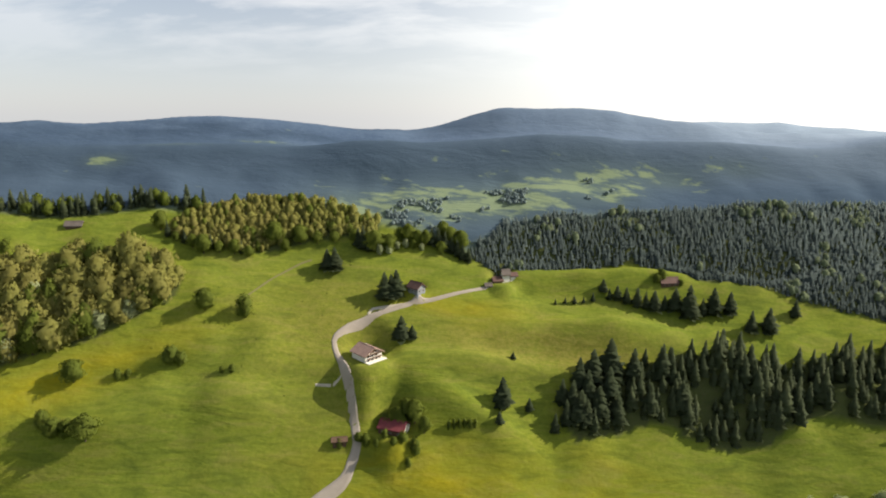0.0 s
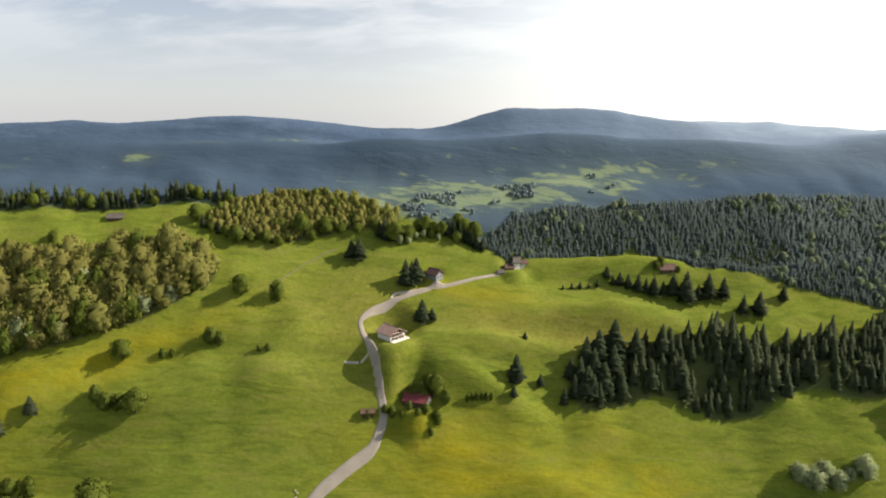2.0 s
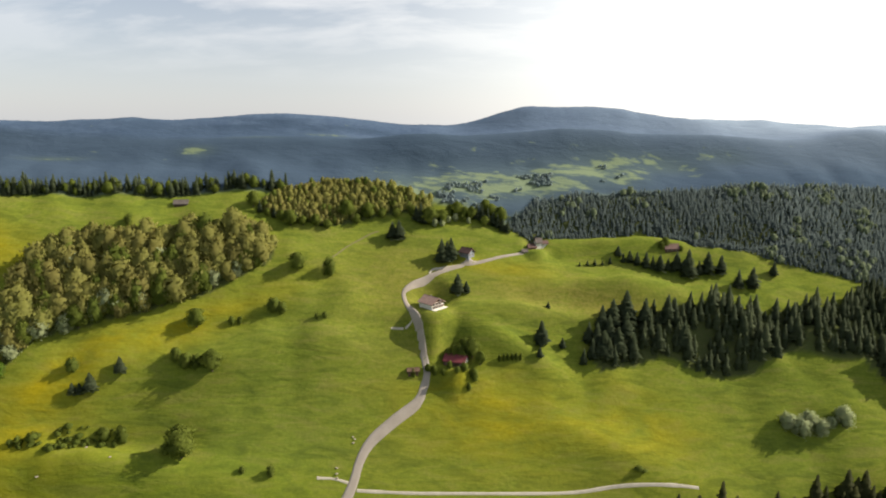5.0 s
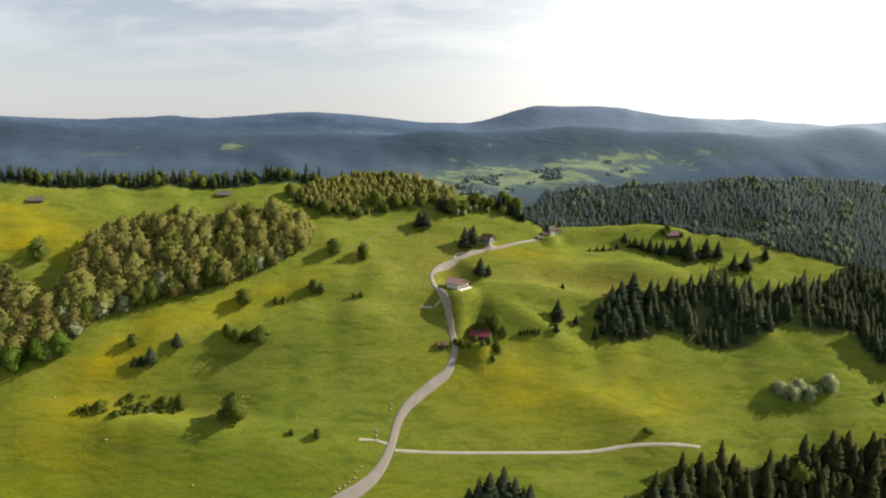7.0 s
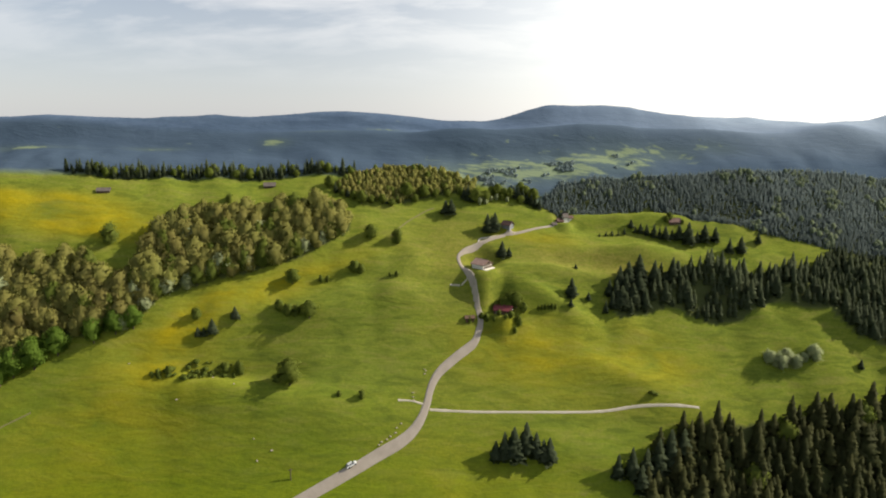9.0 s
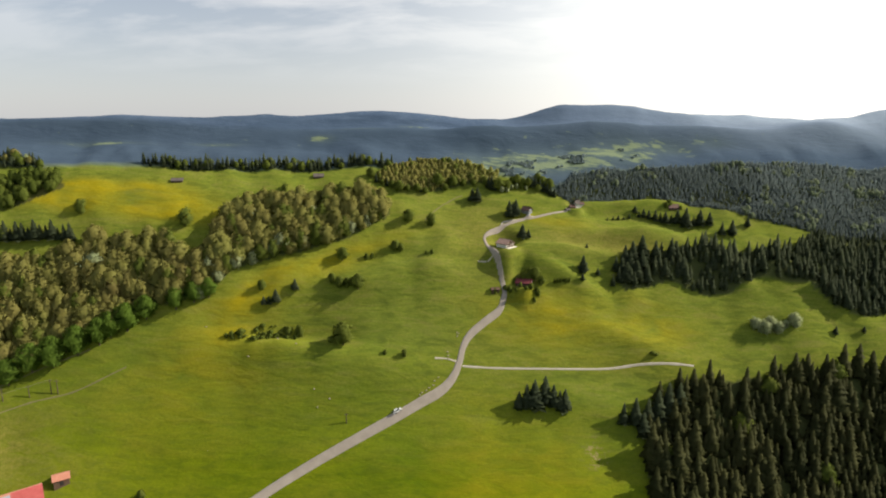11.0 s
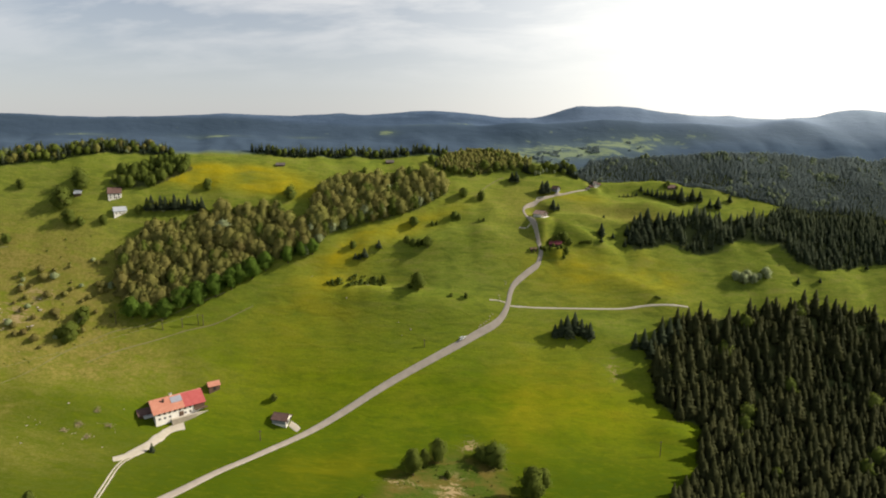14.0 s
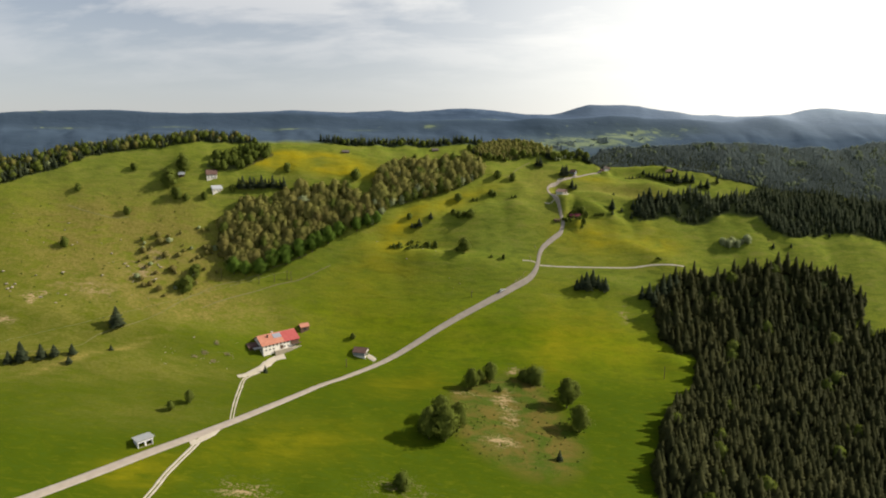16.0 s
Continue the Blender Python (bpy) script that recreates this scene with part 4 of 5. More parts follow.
def wood(name, places, protos, material, h0, h1, label, seed, sink=0.15, wide=1.0, hscale=None, span=16.0, haze_fn=None):
    """Many trees as one mesh."""
    rs = np.random.RandomState(seed)
    x, y = places
    z = height(x, y)
    groves = np.clip(0.5 + 0.9 * value_noise(x, y * 1.6, span, 41) + 0.5 * value_noise(x, y * 1.6, span * 0.35, 42), 0, 1)
    V, Fc, N, T, n = [], [], [], [], 0
    for i in range(len(x)):
        v, f, m = protos[rs.randint(len(protos))]
        h = rs.uniform(h0, h1) * (0.72 if rs.rand() < 0.18 else 1.0)
        if hscale:
            h *= hscale(x[i], y[i])
        a = rs.uniform(0, 6.283)
        c, s = math.cos(a), math.sin(a)
        wd = h * wide * rs.uniform(0.85, 1.2)
        V.append(np.stack([(v[:, 0] * c - v[:, 1] * s) * wd + x[i], (v[:, 0] * s + v[:, 1] * c) * wd + y[i], v[:, 2] * h + z[i] - sink * h * 0.3], 1))
        N.append(np.stack([m[:, 0] * c - m[:, 1] * s, m[:, 0] * s + m[:, 1] * c, m[:, 2]], 1))
        Fc.append(f + n)
        # a haze function, where given, pales the tree colour with distance
        tint = 0.45 * rs.rand() + 0.55 * groves[i]
        T.append(np.full(len(v), tint if haze_fn is None else 0.55 * tint + 0.45 * haze_fn(x[i], y[i])))
        n += len(v)
    me = mesh_of(name, np.concatenate(V), np.concatenate(Fc), material, {"tint": np.concatenate(T)}, normals=np.concatenate(N))
    return tagged(new(name, me), label, "trees", kind="stuff")


def proto_mesh(name, arr, material, tint=0.5):
    v, f, n = arr
    return mesh_of(name, v, f, material, {"tint": np.full(len(v), tint)}, normals=n)


SPRUCE_CROWN = [proto_mesh("spruce_crown", a, SPRUCE, 0.35) for a in SPRUCES_NEAR]
LEAF_CROWN = {m.name: [proto_mesh("leaf_crown", a, m, 0.7) for a in CROWNS_NEAR] for m in (GREEN, OLIVE)}
AIRY = [rounded(crown_arrays(s, 18, 1500, w, 0.02, 0.026), 0.35, 1.0) for s, w in ((35, 0.44), (36, 0.50), (37, 0.40))]
LEAF_CROWN[BLOSSOM.name] = [proto_mesh("leaf_crown", a, BLOSSOM, 0.7) for a in AIRY]
SHRUB_CROWN = {m.name: [proto_mesh("shrub_crown", a, m) for a in SHRUBS] for m in (OLIVE,)}
SPRUCE_TRUNK = mesh_of("spruce_trunk", *trunk_arrays(0.022, 0.006, 0.85, 0, 1), BARK)
LEAF_TRUNK = mesh_of("leaf_trunk", *trunk_arrays(0.035, 0.016, 0.50, 6, 2), BARK)
SHRUB_STEM = mesh_of("shrub_stem", *trunk_arrays(0.05, 0.02, 0.35, 6, 3), BARK)
tree_rnd = random.Random(7)


def tree(kind, x, y, h, label, material=None, group="", wide=1.0):
    """One tree of its own: trunk and crown."""
    name = {"spruce": "spruce_tree", "leaf": "broadleaf_tree", "shrub": "shrub"}[kind]
    ob = thing(name, ground(x, y), tree_rnd.uniform(5.2, 357.3), label, "tree" if kind != "shrub" else "shrub", group, 0.03 * h)
    ob.scale = (h * wide, h * wide, h)
    crown = tree_rnd.choice(SPRUCE_CROWN if kind == "spruce" else (LEAF_CROWN if kind == "leaf" else SHRUB_CROWN)[material.name])
    for nm, me in (("trunk", {"spruce": SPRUCE_TRUNK, "leaf": LEAF_TRUNK, "shrub": SHRUB_STEM}[kind]), ("crown", crown)):
        p = new(nm, me)
        p.parent = ob
    return ob


build_ground()

# ======== farmstead ========
def sited(front, W):
    """Middle of a building from the middle of its front edge."""
    x, y, ang, L = front
    a = radians(ang)
    return x - math.sin(a) * W / 2, y + math.cos(a) * W / 2, ang, L


def farmhouse():
    W = 11.5
    x, y, ang, L = sited((-80.0, 274.7, 39, 15.8), W)
    p = ground(x + math.sin(radians(ang)) * W * 0.35, y - math.cos(radians(ang)) * W * 0.35)
    p.x, p.y = x, y
    wins = [("y-", -L * 0.42 + i * L * 0.105, z, 0.6, 0.8, False) for i in range(7) for z in (0.7, 2.8) if (i, z) != (3, 0.7)]
    wins += [("x-", u, z, 0.7, 0.9, False) for u in (-4.0, -2.0) for z in (0.8, 2.8)] + [("x-", 0.0, 4.9, 0.8, 0.9, False)]
    ob = gable_house("farmhouse", p, ang, L, W, 4.4, 3.6, PLASTER, TILE_ORANGE, "large white plastered farmhouse with orange and red tiled roof", 0.7, True, wins, [("y-", L * 0.02, 1.5, 2.3)], roof2=TILE_RED, split=0.60, base=5)
    ob.scale = (1.14, 1.0, 0.84)
    # second flue, solar panels, rear lean-to, timber porch and loft end
    part("flue", boxed(-L * 0.30, -L * 0.30 + 0.6, -2.2, -1.6, 6.0, 8.5, bevel=0.05), DARK, ob)
    k = 3.6 / (W / 2)
    pan = bmesh.new()
    prism(pan, [(-3.4, 8.0 - k * 3.4 + 0.34), (-0.8, 8.0 - k * 0.8 + 0.34), (-0.8, 8.0 - k * 0.8 + 0.46), (-3.4, 8.0 - k * 3.4 + 0.46)], -1.0, 2.6)
    bmesh.ops.rotate(pan, verts=pan.verts, cent=(0, 0, 0), matrix=Matrix.Rotation(radians(90), 3, "Z"))
    bmesh.ops.translate(pan, verts=pan.verts, vec=(0.5, 0, 0))
    part("solar_panel", pan, PANEL, ob, "pale grey solar panel")
    lean = bmesh.new()
    prism(lean, [(-0.5, -5), (W / 2, -5), (W / 2, 2.9), (2.6, 3.7), (-0.5, 2.5)], 0, 4.0)
    bmesh.ops.rotate(lean, verts=lean.verts, cent=(0, 0, 0), matrix=Matrix.Rotation(radians(90), 3, "Z"))
    bmesh.ops.translate(lean, verts=lean.verts, vec=(-L / 2, 0, 0))
    part("lean_to", lean, PLANK, ob, "dark timber lean-to")
    lr = bmesh.new()
    prism(lr, [(-1.0, 2.35), (2.6, 3.75), (W / 2 + 0.3, 2.95), (W / 2 + 0.3, 3.15), (2.6, 3.98), (-1.0, 2.56)], 0.02, 4.4)
    bmesh.ops.rotate(lr, verts=lr.verts, cent=(0, 0, 0), matrix=Matrix.Rotation(radians(90), 3, "Z"))
    bmesh.ops.translate(lr, verts=lr.verts, vec=(-L / 2 - 0.05, 0, 0))
    part("lean_to_roof", lr, TILE_BROWN, ob, "brown tiled lean-to roof")
    part("canopy", boxed(-L / 2 - 3.0, -L / 2 - 0.02, -3.6, -0.6, 2.0, 2.16), SHEET, ob, "grey sheet canopy")
    part("timber_end", boxed(L / 2 - 3.4, L / 2 + 0.2, -W / 2 - 0.25, W / 2 - 0.6, 1.6, 4.0), PLANK, ob, "dark board cladding")
    part("balcony", boxed(L / 2 - 3.2, L / 2 + 1.0, -W / 2 - 1.4, -W / 2 - 0.26, 1.5, 1.75), PLANK, ob)
    part("terrace", boxed(-L * 0.2, L / 2 + 2.0, -W / 2 - 1.7, -W / 2 - 0.02, -3.0, -0.15), GRAVEL, ob, "pale gravel terrace")
    part("terrace_wall", boxed(-L * 0.2, L * 0.3, -W / 2 - 1.95, -W / 2 - 1.72, -3.0, 0.1), STONE, ob)


farmhouse()


def small_barn(name, front, W, H, R, walls, roof, label, openings=(), category="shed", base=2.5):
    x, y, ang, L = sited(front, W)
    p = ground(x, y)
    fp = ground(x + math.sin(radians(ang)) * W * 0.4, y - math.cos(radians(ang)) * W * 0.4)
    p.z = fp.z * 0.6 + p.z * 0.4
    ob = gable_house(name, p, ang, L, W, H, R, walls, roof, label, 0.35, False, base=base, category=category)
    # dark panels on the wall stand for the shade inside doorways
    for u, w, h in openings:
        part("doorway_shade", boxed(u - w / 2, u + w / 2, -W / 2 - 0.06, -W / 2 + 0.05, 0, h), DARK, ob, "dark panel standing for a shaded doorway")
    return ob


small_barn("garden_shed", (-70.8, 286.6, 34, 4.2), 3.2, 2.0, 1.1, PLANK, TILE_ORANGE, "small dark timber shed with an orange tiled roof", [(0, 1.0, 1.7)])


def roadside_garage():
    """Ridge towards the road, white gable with two bays."""
    L, W, H, R = 6.2, 5.0, 2.0, 1.5
    x, y = (-41.8, 279.6)
    p = ground(x, y)
    p.y += 1.2
    ob = gable_house("roadside_garage", p, -14, L, W, H, R, PLASTER, TILE_BROWN, "pale roadside garage with a dark brown tiled roof", 0.45, False, base=2.5, category="garage")
    # bays are not cut: dark panels stand for their shade
    for u in (-1.15, 1.15):
        part("bay_shade", boxed(L / 2 - 0.05, L / 2 + 0.06, u - 0.9, u + 0.9, 0, 1.7), DARK, ob, "dark panel standing for the shade of an open bay")
    # shade of the pale side wall, put on as a blue-grey sheet
    part("side_wall_shade", boxed(-L / 2 + 0.1, L / 2 - 0.1, -W / 2 - 0.08, -W / 2 - 0.004, 0.2, H - 0.1), BLUEGREY, ob, "blue-grey sheet standing for the side wall's shade")


roadside_garage()
small_barn("roadside_hut", (65.5, 338.8, 10, 2.7), 1.4, 0.9, 0.4, PLANK, PLANK, "small dark timber hut beside the road", [(0, 0.5, 0.8)], base=1.5)


def white_garage():
    W = 4.6
    x, y, ang, L = sited((-106.1, 192.4, 46, 5.1), W)
    p = ground(x + math.sin(radians(ang)) * 2, y - math.cos(radians(ang)) * 2)
    p.x, p.y = x, y
    ob = thing("open_garage", p, ang, "white open-fronted double garage with a flat sheet roof", "garage")
    for nm, b in (("back_wall", (-L / 2, L / 2, W / 2 - 0.2, W / 2, -2, 2.3)), ("side_wall", (-L / 2, -L / 2 + 0.2, -W / 2, W / 2 - 0.2, -2, 2.3)), ("side_wall", (L / 2 - 0.2, L / 2, -W / 2, W / 2 - 0.2, -2, 2.3)),
                  ("post", (-0.25, 0.25, -W / 2, -W / 2 + 0.3, -2, 1.8)), ("lintel", (-L / 2 + 0.2, L / 2 - 0.2, -W / 2, -W / 2 + 0.25, 1.8, 2.3)), ("floor_slab", (-L / 2 + 0.2, L / 2 - 0.2, -W / 2, W / 2 - 0.2, -1, 0.05))):
        part(nm, boxed(*b), CARPAINT if nm != "floor_slab" else STONE, ob)
    roof = boxed(-L / 2 - 0.5, L / 2 + 0.5, -W / 2 - 0.6, W / 2 + 0.4, 2.3, 2.46)
    for v in roof.verts:
        v.co.z -= 0.09 * (v.co.y + W / 2)
    bmesh.ops.translate(roof, verts=roof.verts, vec=(0, 0, 0.5))
    part("roof", roof, SHEET, ob, "pale grey sheet roof")
    part("fascia", boxed(-L / 2 - 0.2, L / 2 + 0.2, -W / 2 - 0.04, -W / 2 - 0.005, 2.15, 2.75), CARPAINT, ob)


white_garage()

# ======== houses along the valley road ========
def cottage(name, front, W, H, R, walls, roof, label, base=3.0, wins=True, category="house"):
    x, y, ang, L = sited(front, W)
    a, b = ground(x, y), ground(x + math.sin(radians(ang)) * W * 0.45, y - math.cos(radians(ang)) * W * 0.45)
    a.z = b.z
    w = [("y-", u * L, z, L * 0.07, H * 0.24, False) for u in (-0.32, -0.02, 0.30) for z in ([H * 0.16, H * 0.58] if H > 2.2 else [H * 0.35])] if wins else []
    return gable_house(name, a, ang, L, W, H, R, walls, roof, label, 0.25, wins and L > 4, w, [("y-", L * 0.13, L * 0.08, H * 0.38)] if wins else (), base=base, category=category)


def roadside_house():
    """Chalet with its broad roof slope to the road and a balconied gable."""
    L, W, H, R = 5.7, 5.6, 1.95, 1.5
    ob = gable_house("roadside_house", ground(*(69.6, 349.9)), -42, L, W, H, R, PLASTER, PINK_TILE, "white roadside chalet with a broad faded roof and balconies", 0.5, True,
                     [("x+", u, z, 0.55, 0.55, False) for u in (-1.8, -0.45, 0.9) for z in (0.22, 1.3)], [("x+", 2.0, 0.55, 1.0)], base=2.0)
    for z in (0.94, 2.0):
        bal = part("balcony", boxed(L / 2 + 0.02, L / 2 + 0.7, -2.3, 2.3, z, z + 0.08), PLANK, ob, "dark timber balcony")
        part("balustrade", boxed(L / 2 + 0.64, L / 2 + 0.7, -2.3, 2.3, z + 0.08, z + 0.36), PLANK, bal)
    boards = boxed(L / 2 + 0.004, L / 2 + 0.05, -1.5, 1.5, H + 0.3, H + R - 0.15)
    for v in boards.verts:
        if v.co.z > H + 0.6:
            v.co.y *= 0.12
    part("gable_boards", boards, PLANK, ob, "dark gable boarding")
    part("terrace", boxed(L / 2 + 0.02, L / 2 + 1.5, -W / 2, W / 2 + 0.6, -1.2, 0.12, bevel=0.04), PLASTER, ob, "white plastered terrace wall")
    ob.scale = (0.82, 0.82, 0.80)
    part("road_canopy", boxed(-L / 2 - 1.0, -L / 2 - 0.02, -1.6, 1.4, 1.5, 1.62), PLANK, ob, "dark canopy over the entrance")


roadside_house()
red = cottage("red_roofed_house", (75.9, 340.5, -16, 5.6), 3.6, 1.3, 1.15, PLANK, DEEP_RED, "small dark house with a deep red roof among bushes")
gable_end = prism(bmesh.new(), [(-1.75, 0.1), (1.75, 0.1), (1.75, 1.22), (0, 2.34), (-1.75, 1.22)], -2.87, -2.803)
bmesh.ops.rotate(gable_end, verts=gable_end.verts, cent=(0, 0, 0), matrix=Matrix.Rotation(radians(90), 3, "Z"))
part("gable_end", gable_end, PLASTER, red, "white plastered gable end")
gable_house("grey_house", ground(*(79.1, 363.9)), -38, 3.3, 2.6, 1.3, 1.0, BLUEGREY, TILE_BROWN, "blue-grey house with a dark brown roof beside spruces", 0.3, False,
            [("x+", u, 0.45, 0.3, 0.4, False) for u in (-0.7, 0.6)] + [("y-", u, 0.45, 0.3, 0.4, False) for u in (-1.0, 0.0, 1.0)], base=1.5)
cottage("hill_barn", (141.0, 372.8, 10, 4.4), 2.0, 0.8, 1.0, PLANK, TILE_BROWN, "weathered brown barn on the hilltop")
cottage("pasture_hut", (-5.4, 366.6, 10, 3.8), 1.6, 0.7, 0.8, PLANK, ROOF_GREY, "small grey hut on the high pasture", wins=False, category="hut")
cottage("pasture_hut", (-58.4, 354.9, 11, 4.0), 1.6, 0.7, 0.7, PLANK, ROOF_GREY, "low dark hut on the high pasture", wins=False, category="hut")
cottage("hamlet_house", (100.6, 370.0, 17, 1.8), 1.3, 2.0, 0.9, PLASTER, ROOF_GREY, "tall white hamlet house by the wood's edge", wins=False)
cottage("hamlet_house", (98.6, 369.3, 15, 2.3), 1.2, 0.6, 0.6, PLANK, TILE_BROWN, "low brown hamlet barn by the wood's edge", wins=False)
cottage("hamlet_house", (102.5, 370.7, 18, 1.7), 1.1, 0.9, 0.5, PLASTER, TILE_BROWN, "small pale hamlet house by the wood's edge", wins=False)
cottage("hamlet_house", (96.3, 367.9, 11, 1.5), 0.9, 0.4, 0.4, PLASTER, ROOF_GREY, "tiny pale hamlet shed by the wood's edge", wins=False)
cottage("plateau_house", (-130.5, 333.7, 25, 5.5), 5.0, 2.6, 2.2, PLASTER, TILE_BROWN, "white house with a red-brown roof on the plateau")
cottage("white_house", (-126.3, 329.4, 32, 5.2), 4.2, 1.8, 1.5, PLASTER, SHEET, "low white house with a pale roof on the plateau")
cottage("plateau_barn", (-146.8, 331.9, 13, 2.9), 3.0, 1.3, 1.1, PLANK, SHEET, "dark grey barn behind trees on the plateau", wins=False)
cottage("plateau_cottage", (-205.7, 334.3, 27, 2.4), 1.8, 0.9, 0.7, PLASTER, SHEET, "small white cottage among blossoming bushes", wins=False)


# ======== car on the road ========
def small_car(x, y, ang):
    p = ground(x, y) + Vector((0, 0, 0.14))
    ob = thing("car", p, ang, "small white hatchback car on the road", "car")
    h = 0.5
    q = [Vector((x + math.cos(radians(ang)) * s, y + math.sin(radians(ang)) * s, 0)) for s in (-1, 1)]
    tilt = math.atan2(float(height(q[1].x, q[1].y) - height(q[0].x, q[0].y)), 2)
    ob.matrix_basis = ob.matrix_basis @ Matrix.Rotation(-tilt, 4, "Y") @ Matrix.Scale(0.75, 4)
    prof = [(-2.0, 0.3), (2.0, 0.3), (2.05, 0.75), (1.2, 0.92), (-1.95, 0.98), (-2.05, 0.7)]
    part("body", prism(bmesh.new(), prof, -0.82, 0.82), CARPAINT, ob)
    cab = [(-1.85, 0.97), (1.15, 0.92), (0.45, 1.42), (-1.4, 1.46)]
    part("cabin", prism(bmesh.new(), cab, -0.72, 0.72), GLASS, ob, "dark glass cabin")
    part("roof", boxed(-1.38, 0.46, -0.70, 0.70, 1.43, 1.50, bevel=0.03), CARPAINT, ob)
    for sx in (-1.25, 1.3):
        for sy in (-0.78, 0.78):
            bm = bmesh.new()
            bmesh.ops.create_cone(bm, cap_ends=True, segments=14, radius1=0.31, radius2=0.31, depth=0.2, matrix=Matrix.Translation((sx, sy, 0.31)) @ Matrix.Rotation(radians(90), 4, "X"))
            part("wheel", bm, RUBBER, ob)


small_car(*(31.5, 309.5, 23))

# ======== woods ========
def valley_places():
    """Copses and hedges: places kept where a coarse field of patches is high."""
    x, y = scatter(VALLEY, 0.8, 0.6, 17)
    keep = value_noise(x, y * 2.2, 7, 21) + 0.5 * value_noise(x, y * 2.2, 3, 22) > 0.30
    return x[keep], y[keep]


patchy = lambda x, y: float(1.0 + 0.5 * value_noise(np.array(x), np.array(y), 9, 31))
# haze put into the tree colour: paler and bluer up the far slope
upslope_haze = lambda x, y: float(np.clip((y - np.interp(x, [90, 150, 220, 300], [374, 375, 373, 378])) / 28, 0, 1))


def clearings():
    """Broadleaf groups in the far forest."""
    x, y = scatter(DARKWOOD, 1.7, 1.2, 9)
    keep = value_noise(x, y * 1.7, 8, 51) + 0.6 * value_noise(x, y * 1.7, 3, 52) > 0.27
    return x[keep], y[keep]


wood("beech_wood", scatter(BEECHES, 2.2, 2.0, 1, 0.05), CROWNS_MID, BEECH, 4.8, 8.4, "dense olive and brown beech wood along the slope", 1, wide=0.90, span=7.0)
wood("beech_wood_greens", scatter(BEECHES, 5.2, 4.6, 2, 0.2), CROWNS_MID, OLIVE, 5.2, 8.8, "greener beeches mixed into the slope wood", 2, wide=0.72, span=9.0)
wood("blossom_scrub", scatter(BEECHES, 13.0, 9.0, 3, 0.4), CROWNS_MID, BLOSSOM, 4.0, 6.8, "pale blossoming trees at the wood's edge", 3, wide=1.1)
wood("ridge_wood", scatter(RIDGE, 1.25, 0.9, 4), CROWNS_TINY, BEECH, 1.7, 3.2, "brown-green wood on the far ridge", 4, wide=0.80)
wood("ridge_wood_greens", scatter(RIDGE, 3.2, 2.2, 44, 0.2), CROWNS_SLIM, OLIVE, 2.0, 3.6, "greener trees mixed into the ridge wood", 44)
wood("ridge_spruces", scatter(RIDGE_LINE, 1.5, 1.1, 5), SPRUCES_FAR, SPRUCE, 2.6, 5.2, "dark spruce belt along the ridge", 5, wide=1.4)
wood("ridge_leaf_trees", scatter(RIDGE_LINE, 3.6, 2.0, 25), CROWNS_SLIM, OLIVE, 2.4, 4.2, "broadleaf trees in the ridge's spruce belt", 25, wide=1.2)
wood("ridge_broadleaves", scatter(LEFT_LINE, 3.6, 1.8, 6, 0.25), CROWNS_MID, OLIVE, 2.6, 4.6, "broadleaf trees along the plateau's rim", 6)
wood("rim_beeches", scatter(LEFT_LINE, 4.4, 2.4, 66, 0.3), CROWNS_MID, BEECH, 2.6, 4.6, "brownish beeches along the plateau's rim", 66)
wood("rim_blossom", scatter(LEFT_LINE, 9.0, 3.2, 67, 0.35), CROWNS_MID, BLOSSOM, 1.8, 3.4, "pale blossoming trees along the plateau's rim", 67, wide=1.2)
wood("plateau_spruces", scatter(LEFT_LINE, 2.0, 1.3, 16), SPRUCES_FAR, SPRUCE, 3.0, 5.6, "dark spruces along the plateau's rim", 16, wide=1.45)
wood("grove", scatter(GROVE, 2.3, 1.9, 7), CROWNS_SLIM, OLIVE, 4.5, 6.5, "olive-green grove on the plateau", 7, wide=1.05)
wood("dark_forest", scatter(DARKWOOD, 0.84, 0.64, 8, 0.05), SPRUCES_TINY, SPRUCE_HAZY, 1.1, 2.4, "dark spruce forest covering the far slope", 8, wide=1.65, hscale=patchy, span=22.0, haze_fn=upslope_haze)
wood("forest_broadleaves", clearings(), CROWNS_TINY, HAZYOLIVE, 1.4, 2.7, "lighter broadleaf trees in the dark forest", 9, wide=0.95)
wood("hill_spruces", scatter(MIDWOOD, 2.2, 1.7, 10, 0.12), SPRUCES_MID, SPRUCE, 4.0, 7.2, "dark spruce wood on the hill", 10, wide=1.5, hscale=patchy)
wood("back_spruces", scatter(GAPWOOD, 1.7, 1.2, 20, 0.1), SPRUCES_FAR, SPRUCE, 2.6, 4.8, "dark spruces behind the hill wood", 20, wide=1.15)
wood("near_spruces", scatter(NEARWOOD, 2.9, 2.6, 11, 0.10), SPRUCES_WOOD, SPRUCE_NEAR, 5.6, 12.2, "dense dark spruce forest seen from above", 11, wide=1.55, hscale=patchy)
wood("near_understorey", scatter(NEARWOOD, 4.4, 4.0, 15, 0.2), SPRUCES_FAR, SPRUCE_NEAR, 4.0, 8.0, "young spruces filling the forest", 15, wide=1.6)
wood("near_broadleaves", scatter(NEARWOOD, 12.0, 10.0, 12, 0.75), CROWNS_FAR, OLIVE, 6.0, 9.5, "olive broadleaf trees among the spruces", 12)
wood("slope_scrub", scatter(SCRUB, 4.6, 3.8, 13, 0.35), CROWNS_FAR, BEECH, 1.2, 3.2, "scrubby bushes on the dry slope", 13, wide=1.4)
